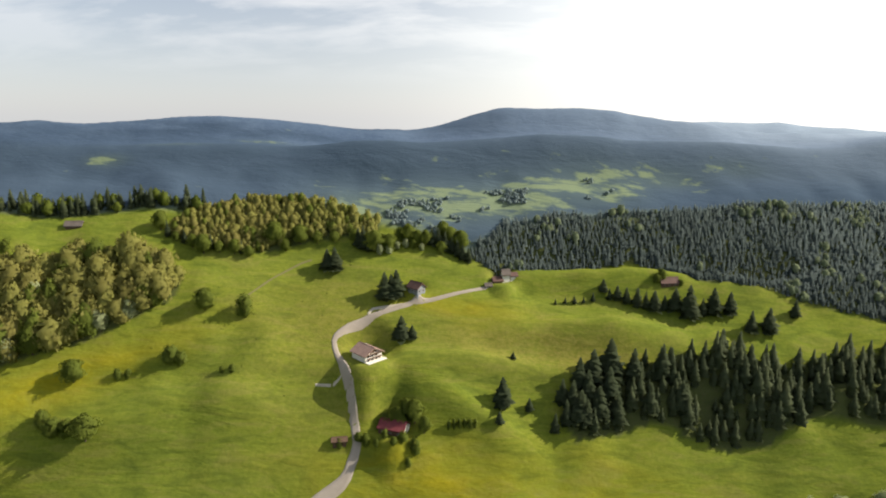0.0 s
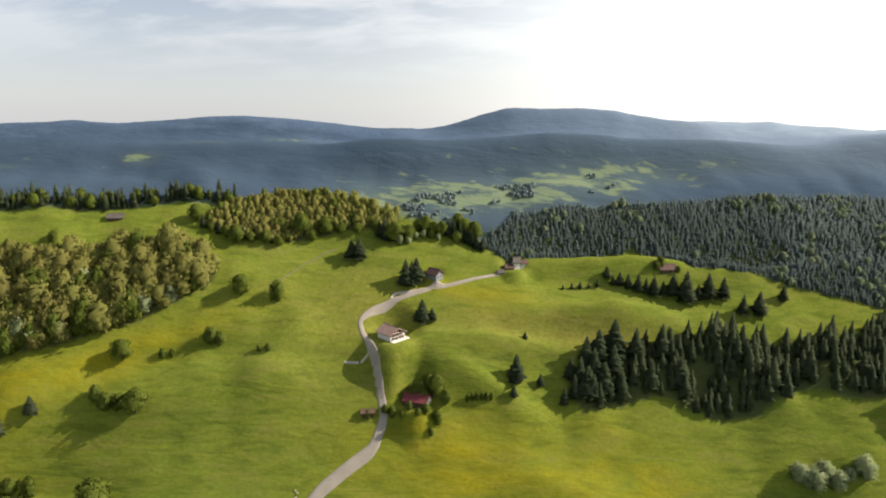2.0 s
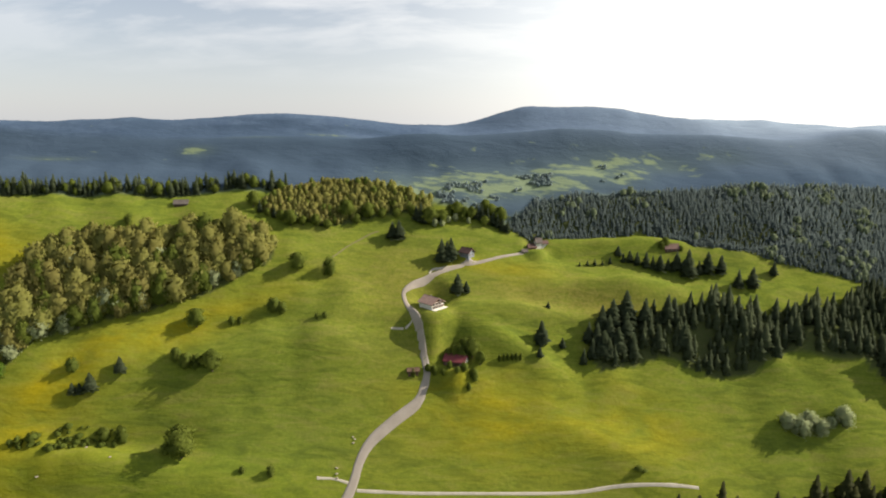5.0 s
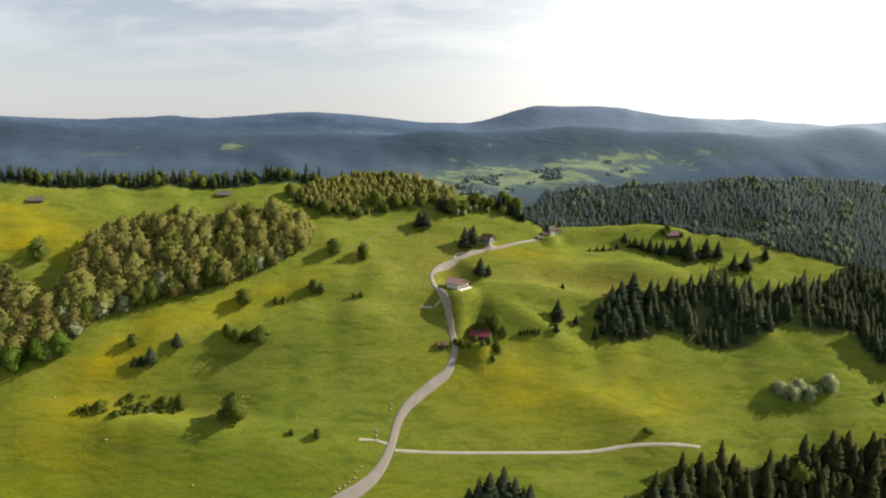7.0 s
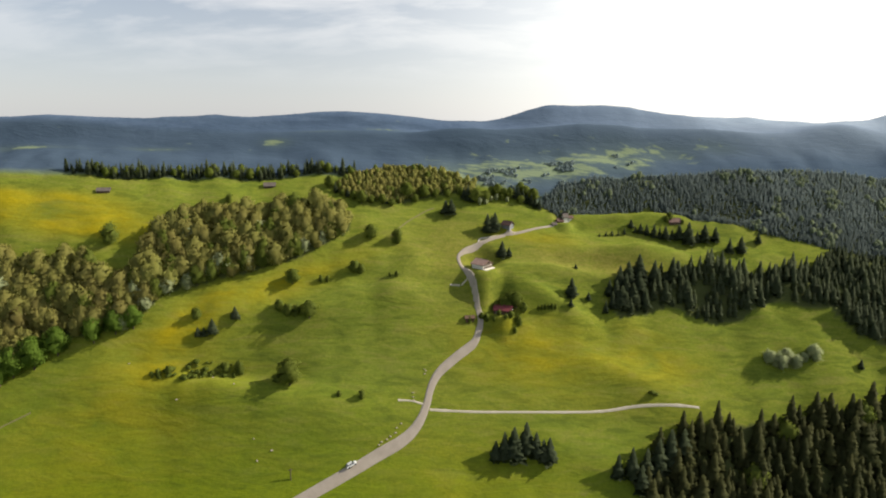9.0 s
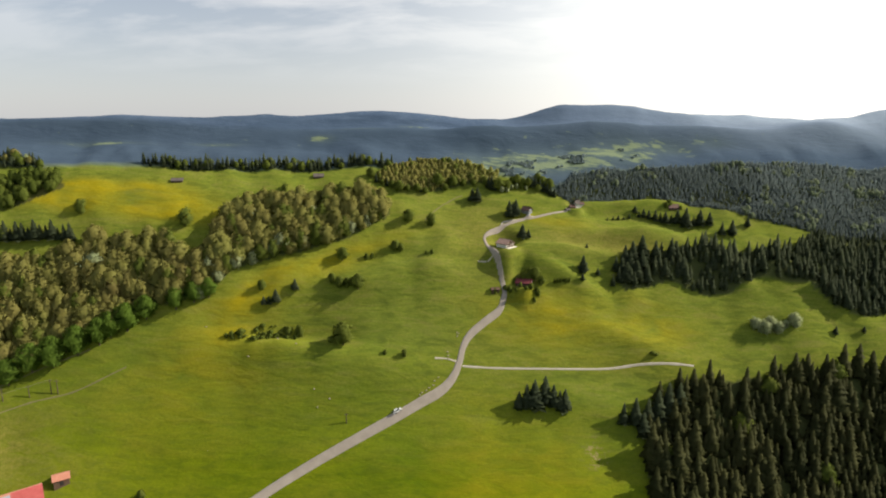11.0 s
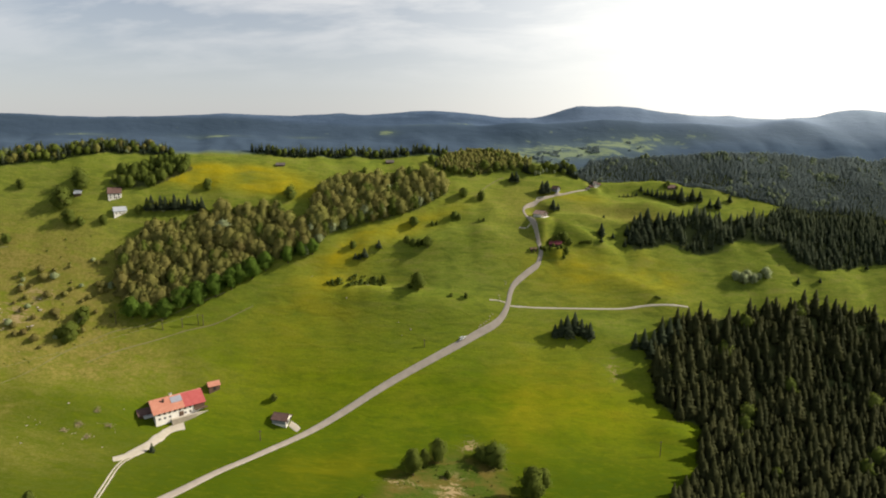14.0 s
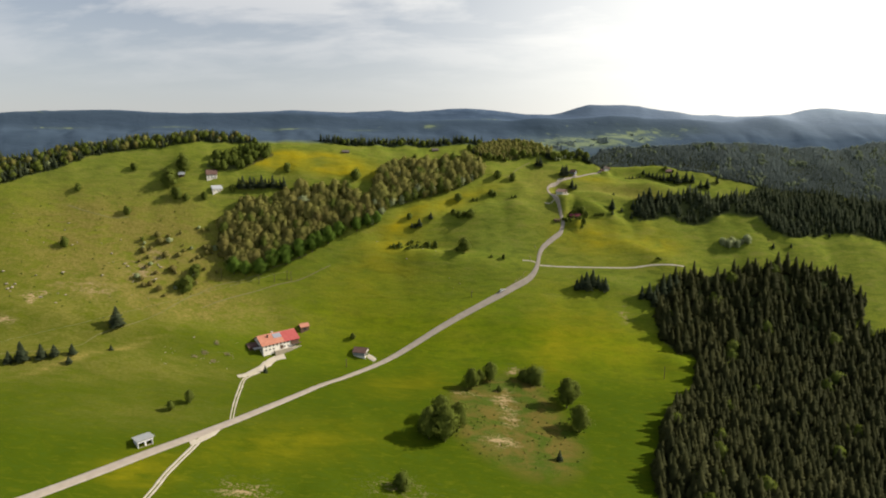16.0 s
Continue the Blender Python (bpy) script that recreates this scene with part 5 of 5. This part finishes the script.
wood("pasture_tufts", scatter(PASTURE, 4.4, 3.0, 19, 0.6), TUFTS, OLIVE, 0.2, 0.7, "low tufts and seedlings dotting the rough pasture", 19)
wood("hillside_tufts", scatter(HILLSIDE, 2.2, 1.6, 29, 0.6), TUFTS, OLIVE, 0.08, 0.22, "coarse grass tufts on the meadow hillside", 29)
wood("hollow_tufts", scatter(HOLLOW, 2.6, 2.2, 39, 0.5), TUFTS, OLIVE, 0.2, 0.6, "weeds and tufts in the rough hollow", 39)
wood("slope_blossom", scatter(SCRUB, 10.0, 8.0, 14, 0.3), CROWNS_FAR, BLOSSOM, 1.4, 3.0, "pale blossoming bushes on the dry slope", 14, wide=1.3)
wood("gully_scrub", scatter(GULLY, 1.3, 0.9, 18, 0.35), CROWNS_FAR, OLIVE, 0.6, 1.5, "dark low scrub lining the grassy hollow", 18, wide=1.5)
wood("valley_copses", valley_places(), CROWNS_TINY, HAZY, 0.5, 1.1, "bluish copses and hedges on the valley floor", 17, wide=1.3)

# ======== single trees ========
for x, y, h in [(45.5, 213.0, 4.6)]:
    tree("spruce", x, y, h, "small dark spruce in the rough hollow", wide=1.6)
for x, y, h in [(99.3, 347.4, 6.8), (98.6, 343.8, 2.9), (105.1, 348.0, 3.0), (76.6, 354.9, 5.5), (79.0, 355.1, 3.3), (57.2, 366.8, 4.9), (59.2, 366.4, 5.7), (71.9, 361.5, 6.9), (73.4, 362.0, 6.0), (74.5, 362.5, 6.6), (124.3, 370.7, 3.2),
                (-7.6, 331.8, 4.0), (-13.9, 329.0, 4.7), (-16.3, 328.3, 3.1), (-18.1, 328.2, 2.9)]:
    tree("spruce", x, y, h, "dark green spruce standing in the meadow", wide=2.3)
for x, y, h in [(72.8, 314.2, 6.4), (75.4, 314.6, 8.8), (78.2, 315.0, 10.2), (81.8, 316.0, 10.2), (84.7, 315.5, 8.2), (86.8, 315.0, 7.1), (88.6, 315.1, 7.8), (79.6, 314.6, 6.8)]:
    tree("spruce", x, y, h, "dark spruce in a small clump on the meadow", group="spruce clump in the meadow", wide=1.75)
for x, y, h in [(108.7, 314.4, 8.0), (112.9, 315.0, 10.3), (117.4, 315.8, 9.7), (121.2, 317.0, 11.4), (115.3, 313.1, 8.9), (125.1, 318.7, 12.1), (129.6, 320.5, 9.9)]:
    tree("spruce", x, y, h, "dark spruce at the near forest's edge", wide=1.75)
for x, y, h in [(-153.7, 265.2, 10.2), (-179.0, 236.3, 9.0), (-172.0, 238.5, 6.9), (-167.3, 239.9, 5.5), (-160.9, 242.0, 5.1), (-159.8, 237.3, 3.7), (-148.9, 250.2, 2.9), (-183.3, 234.5, 5.8)] :
    tree("spruce", x, y, h, "lone dark spruce on the dry pasture", wide=2.4)
for x, y, h in [(194.1, 342.4, 5.1), (205.3, 343.5, 4.0), (232.6, 351.8, 5.0), (127.5, 369.5, 5.8), (132.2, 368.9, 7.5), (136.4, 369.0, 7.5), (141.5, 369.7, 8.6), (144.6, 368.8, 12.6), (150.8, 370.1, 10.4), (154.9, 370.5, 8.7),
                (158.8, 366.9, 8.5), (163.1, 367.4, 9.7), (112.4, 349.9, 9.0), (116.3, 352.2, 11.4), (119.5, 353.6, 12.0), (123.6, 355.6, 12.4), (116.2, 347.9, 11.2), (120.2, 349.0, 11.2), (101.7, 354.0, 2.7), (170.9, 371.3, 6.9)]:
    tree("spruce", x, y, h * 0.66, "dark spruce on the grassy hill", wide=2.1)
for x, y, h in [(110.6, 346.0, 4.6), (113.0, 347.0, 6.2), (114.6, 349.2, 7.4), (118.0, 350.6, 8.0), (117.4, 347.0, 6.8), (122.8, 351.4, 8.6), (124.2, 348.6, 7.6), (128.6, 354.6, 8.4), (131.4, 350.2, 7.6), (135.0, 355.4, 8.8), (138.6, 351.6, 7.4)]:
    tree("spruce", x, y, h, "tall dark spruce at the hill wood's tip", wide=1.75)
for x, y, h in [(112.4, 367.4, 1.5), (114.8, 367.9, 1.8), (117.0, 368.2, 2.1), (119.3, 368.4, 1.7), (121.6, 368.8, 2.4), (125.6, 369.4, 3.0), (129.6, 369.1, 4.2), (134.2, 368.8, 4.4), (138.8, 369.2, 4.0), (148.0, 369.3, 4.6)]:
    tree("spruce", x, y, h, "low spruce in a line over the hill", group="spruce line on the hill", wide=1.9)
for x, y, h in [(137.6, 373.0, 2.2), (139.0, 373.6, 2.6), (143.8, 373.4, 1.6)]:
    tree("shrub", x, y, h, "green bush beside the hilltop barn", OLIVE)
for x, y, h in [(20.5, 366.3, 2.6), (24.6, 365.8, 3.4), (31.0, 366.0, 3.0), (34.6, 366.4, 3.8), (38.0, 366.6, 2.8), (46.2, 369.7, 3.2), (53.4, 372.2, 3.4), (57.8, 372.6, 2.8), (62.6, 373.4, 3.2)]:
    tree("leaf", x, y, h, "olive tree at the foot of the ridge wood", OLIVE, "ridge wood edge", 1.05)
for x, y, h in [(22.4, 366.4, 3.4), (28.8, 366.6, 3.8), (36.2, 367.0, 3.4), (18.0, 367.0, 4.2)]:
    tree("spruce", x, y, h, "dark spruce at the foot of the ridge wood", wide=1.5)
for x, y, h in [(82.0, 374.6, 4.4), (83.6, 374.4, 5.2), (85.4, 374.0, 5.0), (87.0, 373.8, 4.4), (88.4, 373.5, 4.6), (89.8, 373.0, 4.0), (91.2, 372.6, 3.8), (63.8, 372.3, 5.0), (65.2, 371.7, 6.2), (66.6, 371.3, 4.6)]:
    tree("spruce", x, y, h, "dark spruce in the belt above the hamlet", group="tree belt above the hamlet", wide=1.8)
for x, y, h in [(73.8, 374.4, 3.6), (76.0, 374.6, 4.4), (78.4, 374.2, 3.6), (80.4, 374.0, 4.2), (84.4, 373.0, 3.2), (77.4, 373.0, 2.6), (70.2, 372.6, 3.4)]:
    tree("leaf", x, y, h, "olive tree in the belt above the hamlet", OLIVE, "tree belt above the hamlet")
for x, y, h in [(71.6, 371.0, 2.6), (73.4, 372.4, 2.4), (75.6, 373.0, 2.6), (79.6, 372.8, 2.2), (69.4, 370.4, 3.0)]:
    tree("leaf", x, y, h, "pale blossoming tree above the hamlet", BLOSSOM, "tree belt above the hamlet", 0.9)
for i in range(13):
    px = [(-115.2, 332.7), (-90.8, 335.6)]
    x, y = px[0][0] + (px[1][0] - px[0][0]) * i / 12, px[0][1] + (px[1][1] - px[0][1]) * i / 12
    tree("spruce", x, y, 6.2 + 1.6 * math.sin(i * 2.3), "spruce in a planted row beside the white house", group="planted spruce row", wide=1.8)
for x, y, h in [(-110.2, 301.7, 9.4), (-104.3, 302.2, 8.2), (-97.1, 304.2, 9.1), (-91.2, 307.9, 10.1), (-84.9, 309.7, 11.0), (-78.1, 312.7, 10.7), (-71.8, 315.3, 9.9), (-68.8, 317.1, 9.2), (-63.6, 319.0, 10.1), (-58.1, 321.9, 8.9), (-48.5, 324.6, 8.2), (-42.8, 326.8, 7.8), (-38.0, 328.3, 7.4)]:
    tree("leaf", x, y, h, "fresh green tree at the foot of the beech wood", GREEN, "bright green wood edge")
for x, y, h in [(21.0, 355.2, 4.9), (16.0, 351.2, 5.3), (10.5, 348.9, 5.8), (3.0, 346.0, 5.2), (-6.3, 342.6, 6.1), (-17.9, 339.8, 5.0), (-24.3, 337.4, 5.4), (-30.0, 335.6, 5.8), (-35.6, 331.9, 5.7), (-41.0, 327.7, 6.0)]:
    tree("leaf", x, y, h, "pale blossoming tree at the foot of the beech wood", BLOSSOM, "pale wood edge")
for x, y, h in [(18.1, 353.2, 5.9), (6.3, 347.3, 6.8), (-2.1, 344.1, 6.7), (-12.3, 340.9, 6.6), (-21.6, 338.4, 6.4), (-32.7, 334.1, 6.7)]:
    tree("leaf", x, y, h, "olive tree at the foot of the beech wood", OLIVE, "pale wood edge")
for x, y, h in [(8.2, 341.5, 5.1), (15.2, 333.3, 5.6), (11.4, 321.4, 8.5), (32.0, 354.2, 5.2), (68.0, 371.3, 5.2), (71.7, 372.1, 4.2), (89.2, 375.2, 4.9), (86.4, 376.0, 3.9), (84.6, 376.6, 4.0), (49.3, 371.6, 4.9), (43.1, 370.8, 5.5), (27.5, 365.2, 4.8), (15.8, 368.2, 4.8), (3.1, 371.6, 2.6)]:
    tree("leaf", x, y, h, "dark broadleaf tree standing in the pasture", OLIVE, wide=1.1)
for x, y, h in [(77.1, 343.4, 5.1), (80.7, 343.2, 5.4), (82.9, 341.9, 4.0), (78.9, 344.6, 4.6), (74.2, 343.8, 3.6)]:
    tree("leaf", x, y, h, "thin green tree behind the red-roofed house", OLIVE)
for x, y, h in [(-6.1, 216.5, 13.8), (0.1, 216.4, 15.5), (6.1, 224.2, 11.6), (-1.4, 227.9, 11.7), (12.7, 256.8, 10.4), (21.8, 264.4, 10.3), (55.0, 247.4, 14.3), (57.3, 231.7, 12.1), (59.8, 253.6, 9.1), (16.7, 261.6, 7.6)]:
    tree("leaf", x, y, h, "full green tree round the rough hollow", OLIVE, "trees round the hollow", 0.85)
for x, y, h in [(43.4, 266.1, 8.9), (38.5, 267.8, 5.8), (-15.1, 188.9, 6.6), (25.5, 256.8, 3.0), (-8.7, 220.8, 5.7)]:
    tree("shrub", x, y, h, "olive bush in the rough hollow", OLIVE)
for x, y, h in [(5.7, 334.4, 3.5), (8.5, 333.3, 3.8), (11.2, 333.4, 3.8), (5.0, 335.4, 2.5), (40.8, 354.7, 5.2), (27.6, 345.7, 3.8), (29.8, 345.7, 2.9), (17.1, 342.9, 2.3), (19.1, 343.3, 2.0), (39.5, 343.9, 1.4), (41.7, 343.9, 1.7), (-4.7, 324.7, 3.9), (-8.8, 324.3, 3.1), (-19.7, 331.4, 3.5), (-24.7, 321.4, 2.8), (-27.8, 320.6, 2.4), (33.0, 320.4, 2.8), (26.3, 320.0, 1.8), (7.2, 322.3, 2.5), (70.9, 339.7, 2.5), (81.2, 339.3, 3.4), (78.7, 339.0, 2.2), (74.8, 339.7, 2.0), (69.3, 340.0, 2.0), (65.5, 338.9, 2.0), (73.2, 338.6, 1.7), (76.9, 338.0, 1.6), (79.9, 337.6, 1.9)]:
    tree("shrub", x, y, h, "dark olive bush in the meadow", OLIVE, wide=0.85)
for x, y, h in [(163.4, 341.0, 5.0), (166.4, 340.4, 6.0), (169.0, 341.6, 5.6), (171.6, 340.6, 5.2), (178.0, 341.8, 5.8), (174.6, 341.4, 3.6)]:
    tree("leaf", x, y, h, "pale airy blossoming tree in the meadow", BLOSSOM, wide=1.05)
# flat shrubs added for the dark of a pit; no hollow is cut
for x, y, h in [(122.2, 329.7, 1.0), (123.4, 329.6, 0.8)]:
    tree("shrub", x, y, h, "low dark scrub standing in for a small dark pit", OLIVE, wide=2.2)
for x, y, h in [(-107.3, 215.0, 4.2), (-102.4, 221.1, 5.7)]:
    tree("leaf", x, y, h, "thin olive tree beside the farm field", OLIVE, wide=0.85)
for x, y, h in [(-146.5, 335.4, 12.0), (-173.1, 332.7, 5.9), (-194.0, 296.8, 6.7), (-158.3, 304.8, 3.5), (-169.8, 314.4, 6.0), (-198.0, 320.0, 5.4), (-131.1, 290.1, 11.3), (-128.7, 296.7, 9.8), (-135.0, 290.3, 5.6), (-233.8, 323.1, 4.8), (-146.5, 323.7, 9.4), (-141.6, 323.4, 5.7), (-132.1, 325.7, 5.8), (-118.8, 331.3, 5.3), (-114.3, 332.9, 6.0), (-152.4, 328.7, 12.8), (-90.3, 343.0, 7.0), (-51.3, 343.4, 8.6), (-17.3, 359.1, 3.8), (-4.4, 349.7, 7.9)]:
    tree("shrub", x, y, h * 0.72, "rounded bush on the high pasture", OLIVE)
for i in range(6):
    a, b = [(87.9, 342.7), (93.5, 343.0)]
    tree("shrub", a[0] + (b[0] - a[0]) * i / 5, a[1] + (b[1] - a[1]) * i / 5, 2.0, "slim young tree in a row", OLIVE, "young tree row", 0.5)

# ======== poles, stones ========
tree("spruce", *(-82.5, 256.3, 3.7), "small dark tree beside the farm yard", wide=1.6)
tree("leaf", *(-46.6, 287.0, 3.6), "small dark tree behind the roadside garage", OLIVE)
tree("shrub", *(-86.5, 273.9, 2.2), "dark shrub against the farmhouse front", OLIVE)


def utility_pole(x, y, h):
    ob = thing("utility_pole", ground(x, y), 20, "weathered wooden utility pole in the meadow", "pole", "utility poles", 0.2)
    bm = bmesh.new()
    bmesh.ops.create_cone(bm, cap_ends=True, segments=8, radius1=0.16, radius2=0.10, depth=h, matrix=Matrix.Translation((0, 0, h / 2)))
    part("mast", bm, BARK, ob)
    part("crossarm", boxed(-0.7, 0.7, -0.07, 0.07, h - 0.6, h - 0.45), BARK, ob)


for x, y, h in [(-83.4, 304.7, 5.3), (-81.3, 304.9, 5.3), (-89.7, 303.0, 4.5), (-97.2, 300.9, 4.9), (-116.0, 298.9, 5.6), (14.7, 306.1, 3.8), (-47.6, 270.7, 4.6), (109.5, 276.6, 7.0)]:
    utility_pole(x, y, h)

def wire(a, b, sag):
    """A slack cable between two mast heads."""
    cu = bpy.data.curves.new("cable", "CURVE")
    cu.dimensions, cu.bevel_depth, cu.bevel_resolution = "3D", 0.022, 1
    sp = cu.splines.new("POLY")
    sp.points.add(12)
    for i, q in enumerate(sp.points):
        t = i / 12
        q.co = (*(a.lerp(b, t) - Vector((0, 0, 4 * sag * t * (1 - t)))), 1)
    cu.materials.append(LINE)
    tagged(new("power_cable", cu), "thin pale power cable hung between wooden masts", "cable", "power cables")


utility_pole(-203.0, 230.0, 5.3)
heads = [ground(x, y) + Vector((0, 0, h - 0.45)) for x, y, h in ((-203.0, 230.0, 5.3), (-83.4, 304.7, 5.3))]
for side in (-0.6, 0.6):
    d = Vector((0.9, 0.3, 0)) * side
    wire(heads[0] + d, heads[1] + d, 0.8)


def brush_heap(x, y, r, seed):
    """Cut branches thrown on a low heap."""
    rnd = random.Random(seed)
    bm = bmesh.new()
    for i in range(34):
        a, b = rnd.uniform(0, 6.28), rnd.uniform(-0.15, 0.35)
        q = Vector((rnd.gauss(0, 0.45) * r, rnd.gauss(0, 0.3) * r, 0))
        q.z = float(height(x + q.x, y + q.y) - height(x, y)) + rnd.uniform(0.05, 0.35)
        m = Matrix.Translation(q) @ Matrix.Rotation(a, 4, "Z") @ Matrix.Rotation(1.5708 - b, 4, "Y")
        bmesh.ops.create_cone(bm, cap_ends=True, segments=4, radius1=0.09, radius2=0.03, depth=rnd.uniform(0.5, 1.1) * r, matrix=m)
    me = bpy.data.meshes.new("brush_heap")
    bm.to_mesh(me)
    bm.free()
    me.materials.append(DRYWOOD)
    ob = new("brush_heap", me)
    ob.location = ground(x, y)
    tagged(ob, "heap of pale dry cut branches beside the farm", "branches", "brush heaps by the farm")


for i, (x, y, r) in enumerate([(-112.2, 262.0, 2.2), (-106.8, 257.8, 1.6), (-102.6, 264.6, 1.8), (-115.6, 258.6, 1.4), (-109.0, 268.4, 1.5)]):
    brush_heap(x, y, r, i)

STONES = []
for s in range(4):
    bm = bmesh.new()
    bmesh.ops.create_icosphere(bm, subdivisions=2, radius=1.0)
    rr = random.Random(s)
    for v in bm.verts:
        v.co *= rr.uniform(0.75, 1.1)
        v.co.z *= 0.6
    me = bpy.data.meshes.new("boulder")
    bm.to_mesh(me)
    bm.free()
    me.materials.append(STONE)
    STONES.append(me)
stone_rnd = random.Random(5)


def boulder(x, y, r, label="pale limestone boulder lying in the grass"):
    ob = new("boulder", STONES[stone_rnd.randrange(4)])
    ob.matrix_basis = Matrix.Translation(ground(x, y)) @ Matrix.Rotation(stone_rnd.uniform(0, 6), 4, "Z") @ Matrix.Diagonal((r * stone_rnd.uniform(0.8, 1.6), r, r * stone_rnd.uniform(0.6, 1.0), 1))
    tagged(ob, label, "stone", "boulders in the pasture")


for (bx, by), spread, n, r in [((-154.4, 295.2), (14, 7), 22, 0.5), ((-198.4, 276.5), (14, 6), 14, 0.55), ((-115.8, 259.6), (9, 5), 18, 0.28), ((-6.1, 310.9), (10, 4), 6, 0.3), ((-28.3, 308.8), (22, 10), 3, 0.22), ((-204.3, 303.2), (20, 5), 10, 0.4)]:
    for i in range(n):
        boulder(bx + stone_rnd.gauss(0, spread[0]), by + stone_rnd.gauss(0, spread[1]), r * stone_rnd.uniform(0.5, 1.5))
for i, (x, y) in enumerate(spline([(38.8, 313.5), (40.7, 314.6), (43.1, 315.9), (44.9, 317.6)], 1.1)):
    boulder(x + stone_rnd.uniform(-0.3, 0.3), y, 0.36, "pale limestone block beside the road")
for (bx, by), n in [((51.3, 328.0), 3), ((48.7, 323.0), 3)]:
    for i in range(n):
        boulder(bx + stone_rnd.gauss(0, 0.5), by + stone_rnd.gauss(0, 0.5), 0.35, "pale limestone block beside the road")
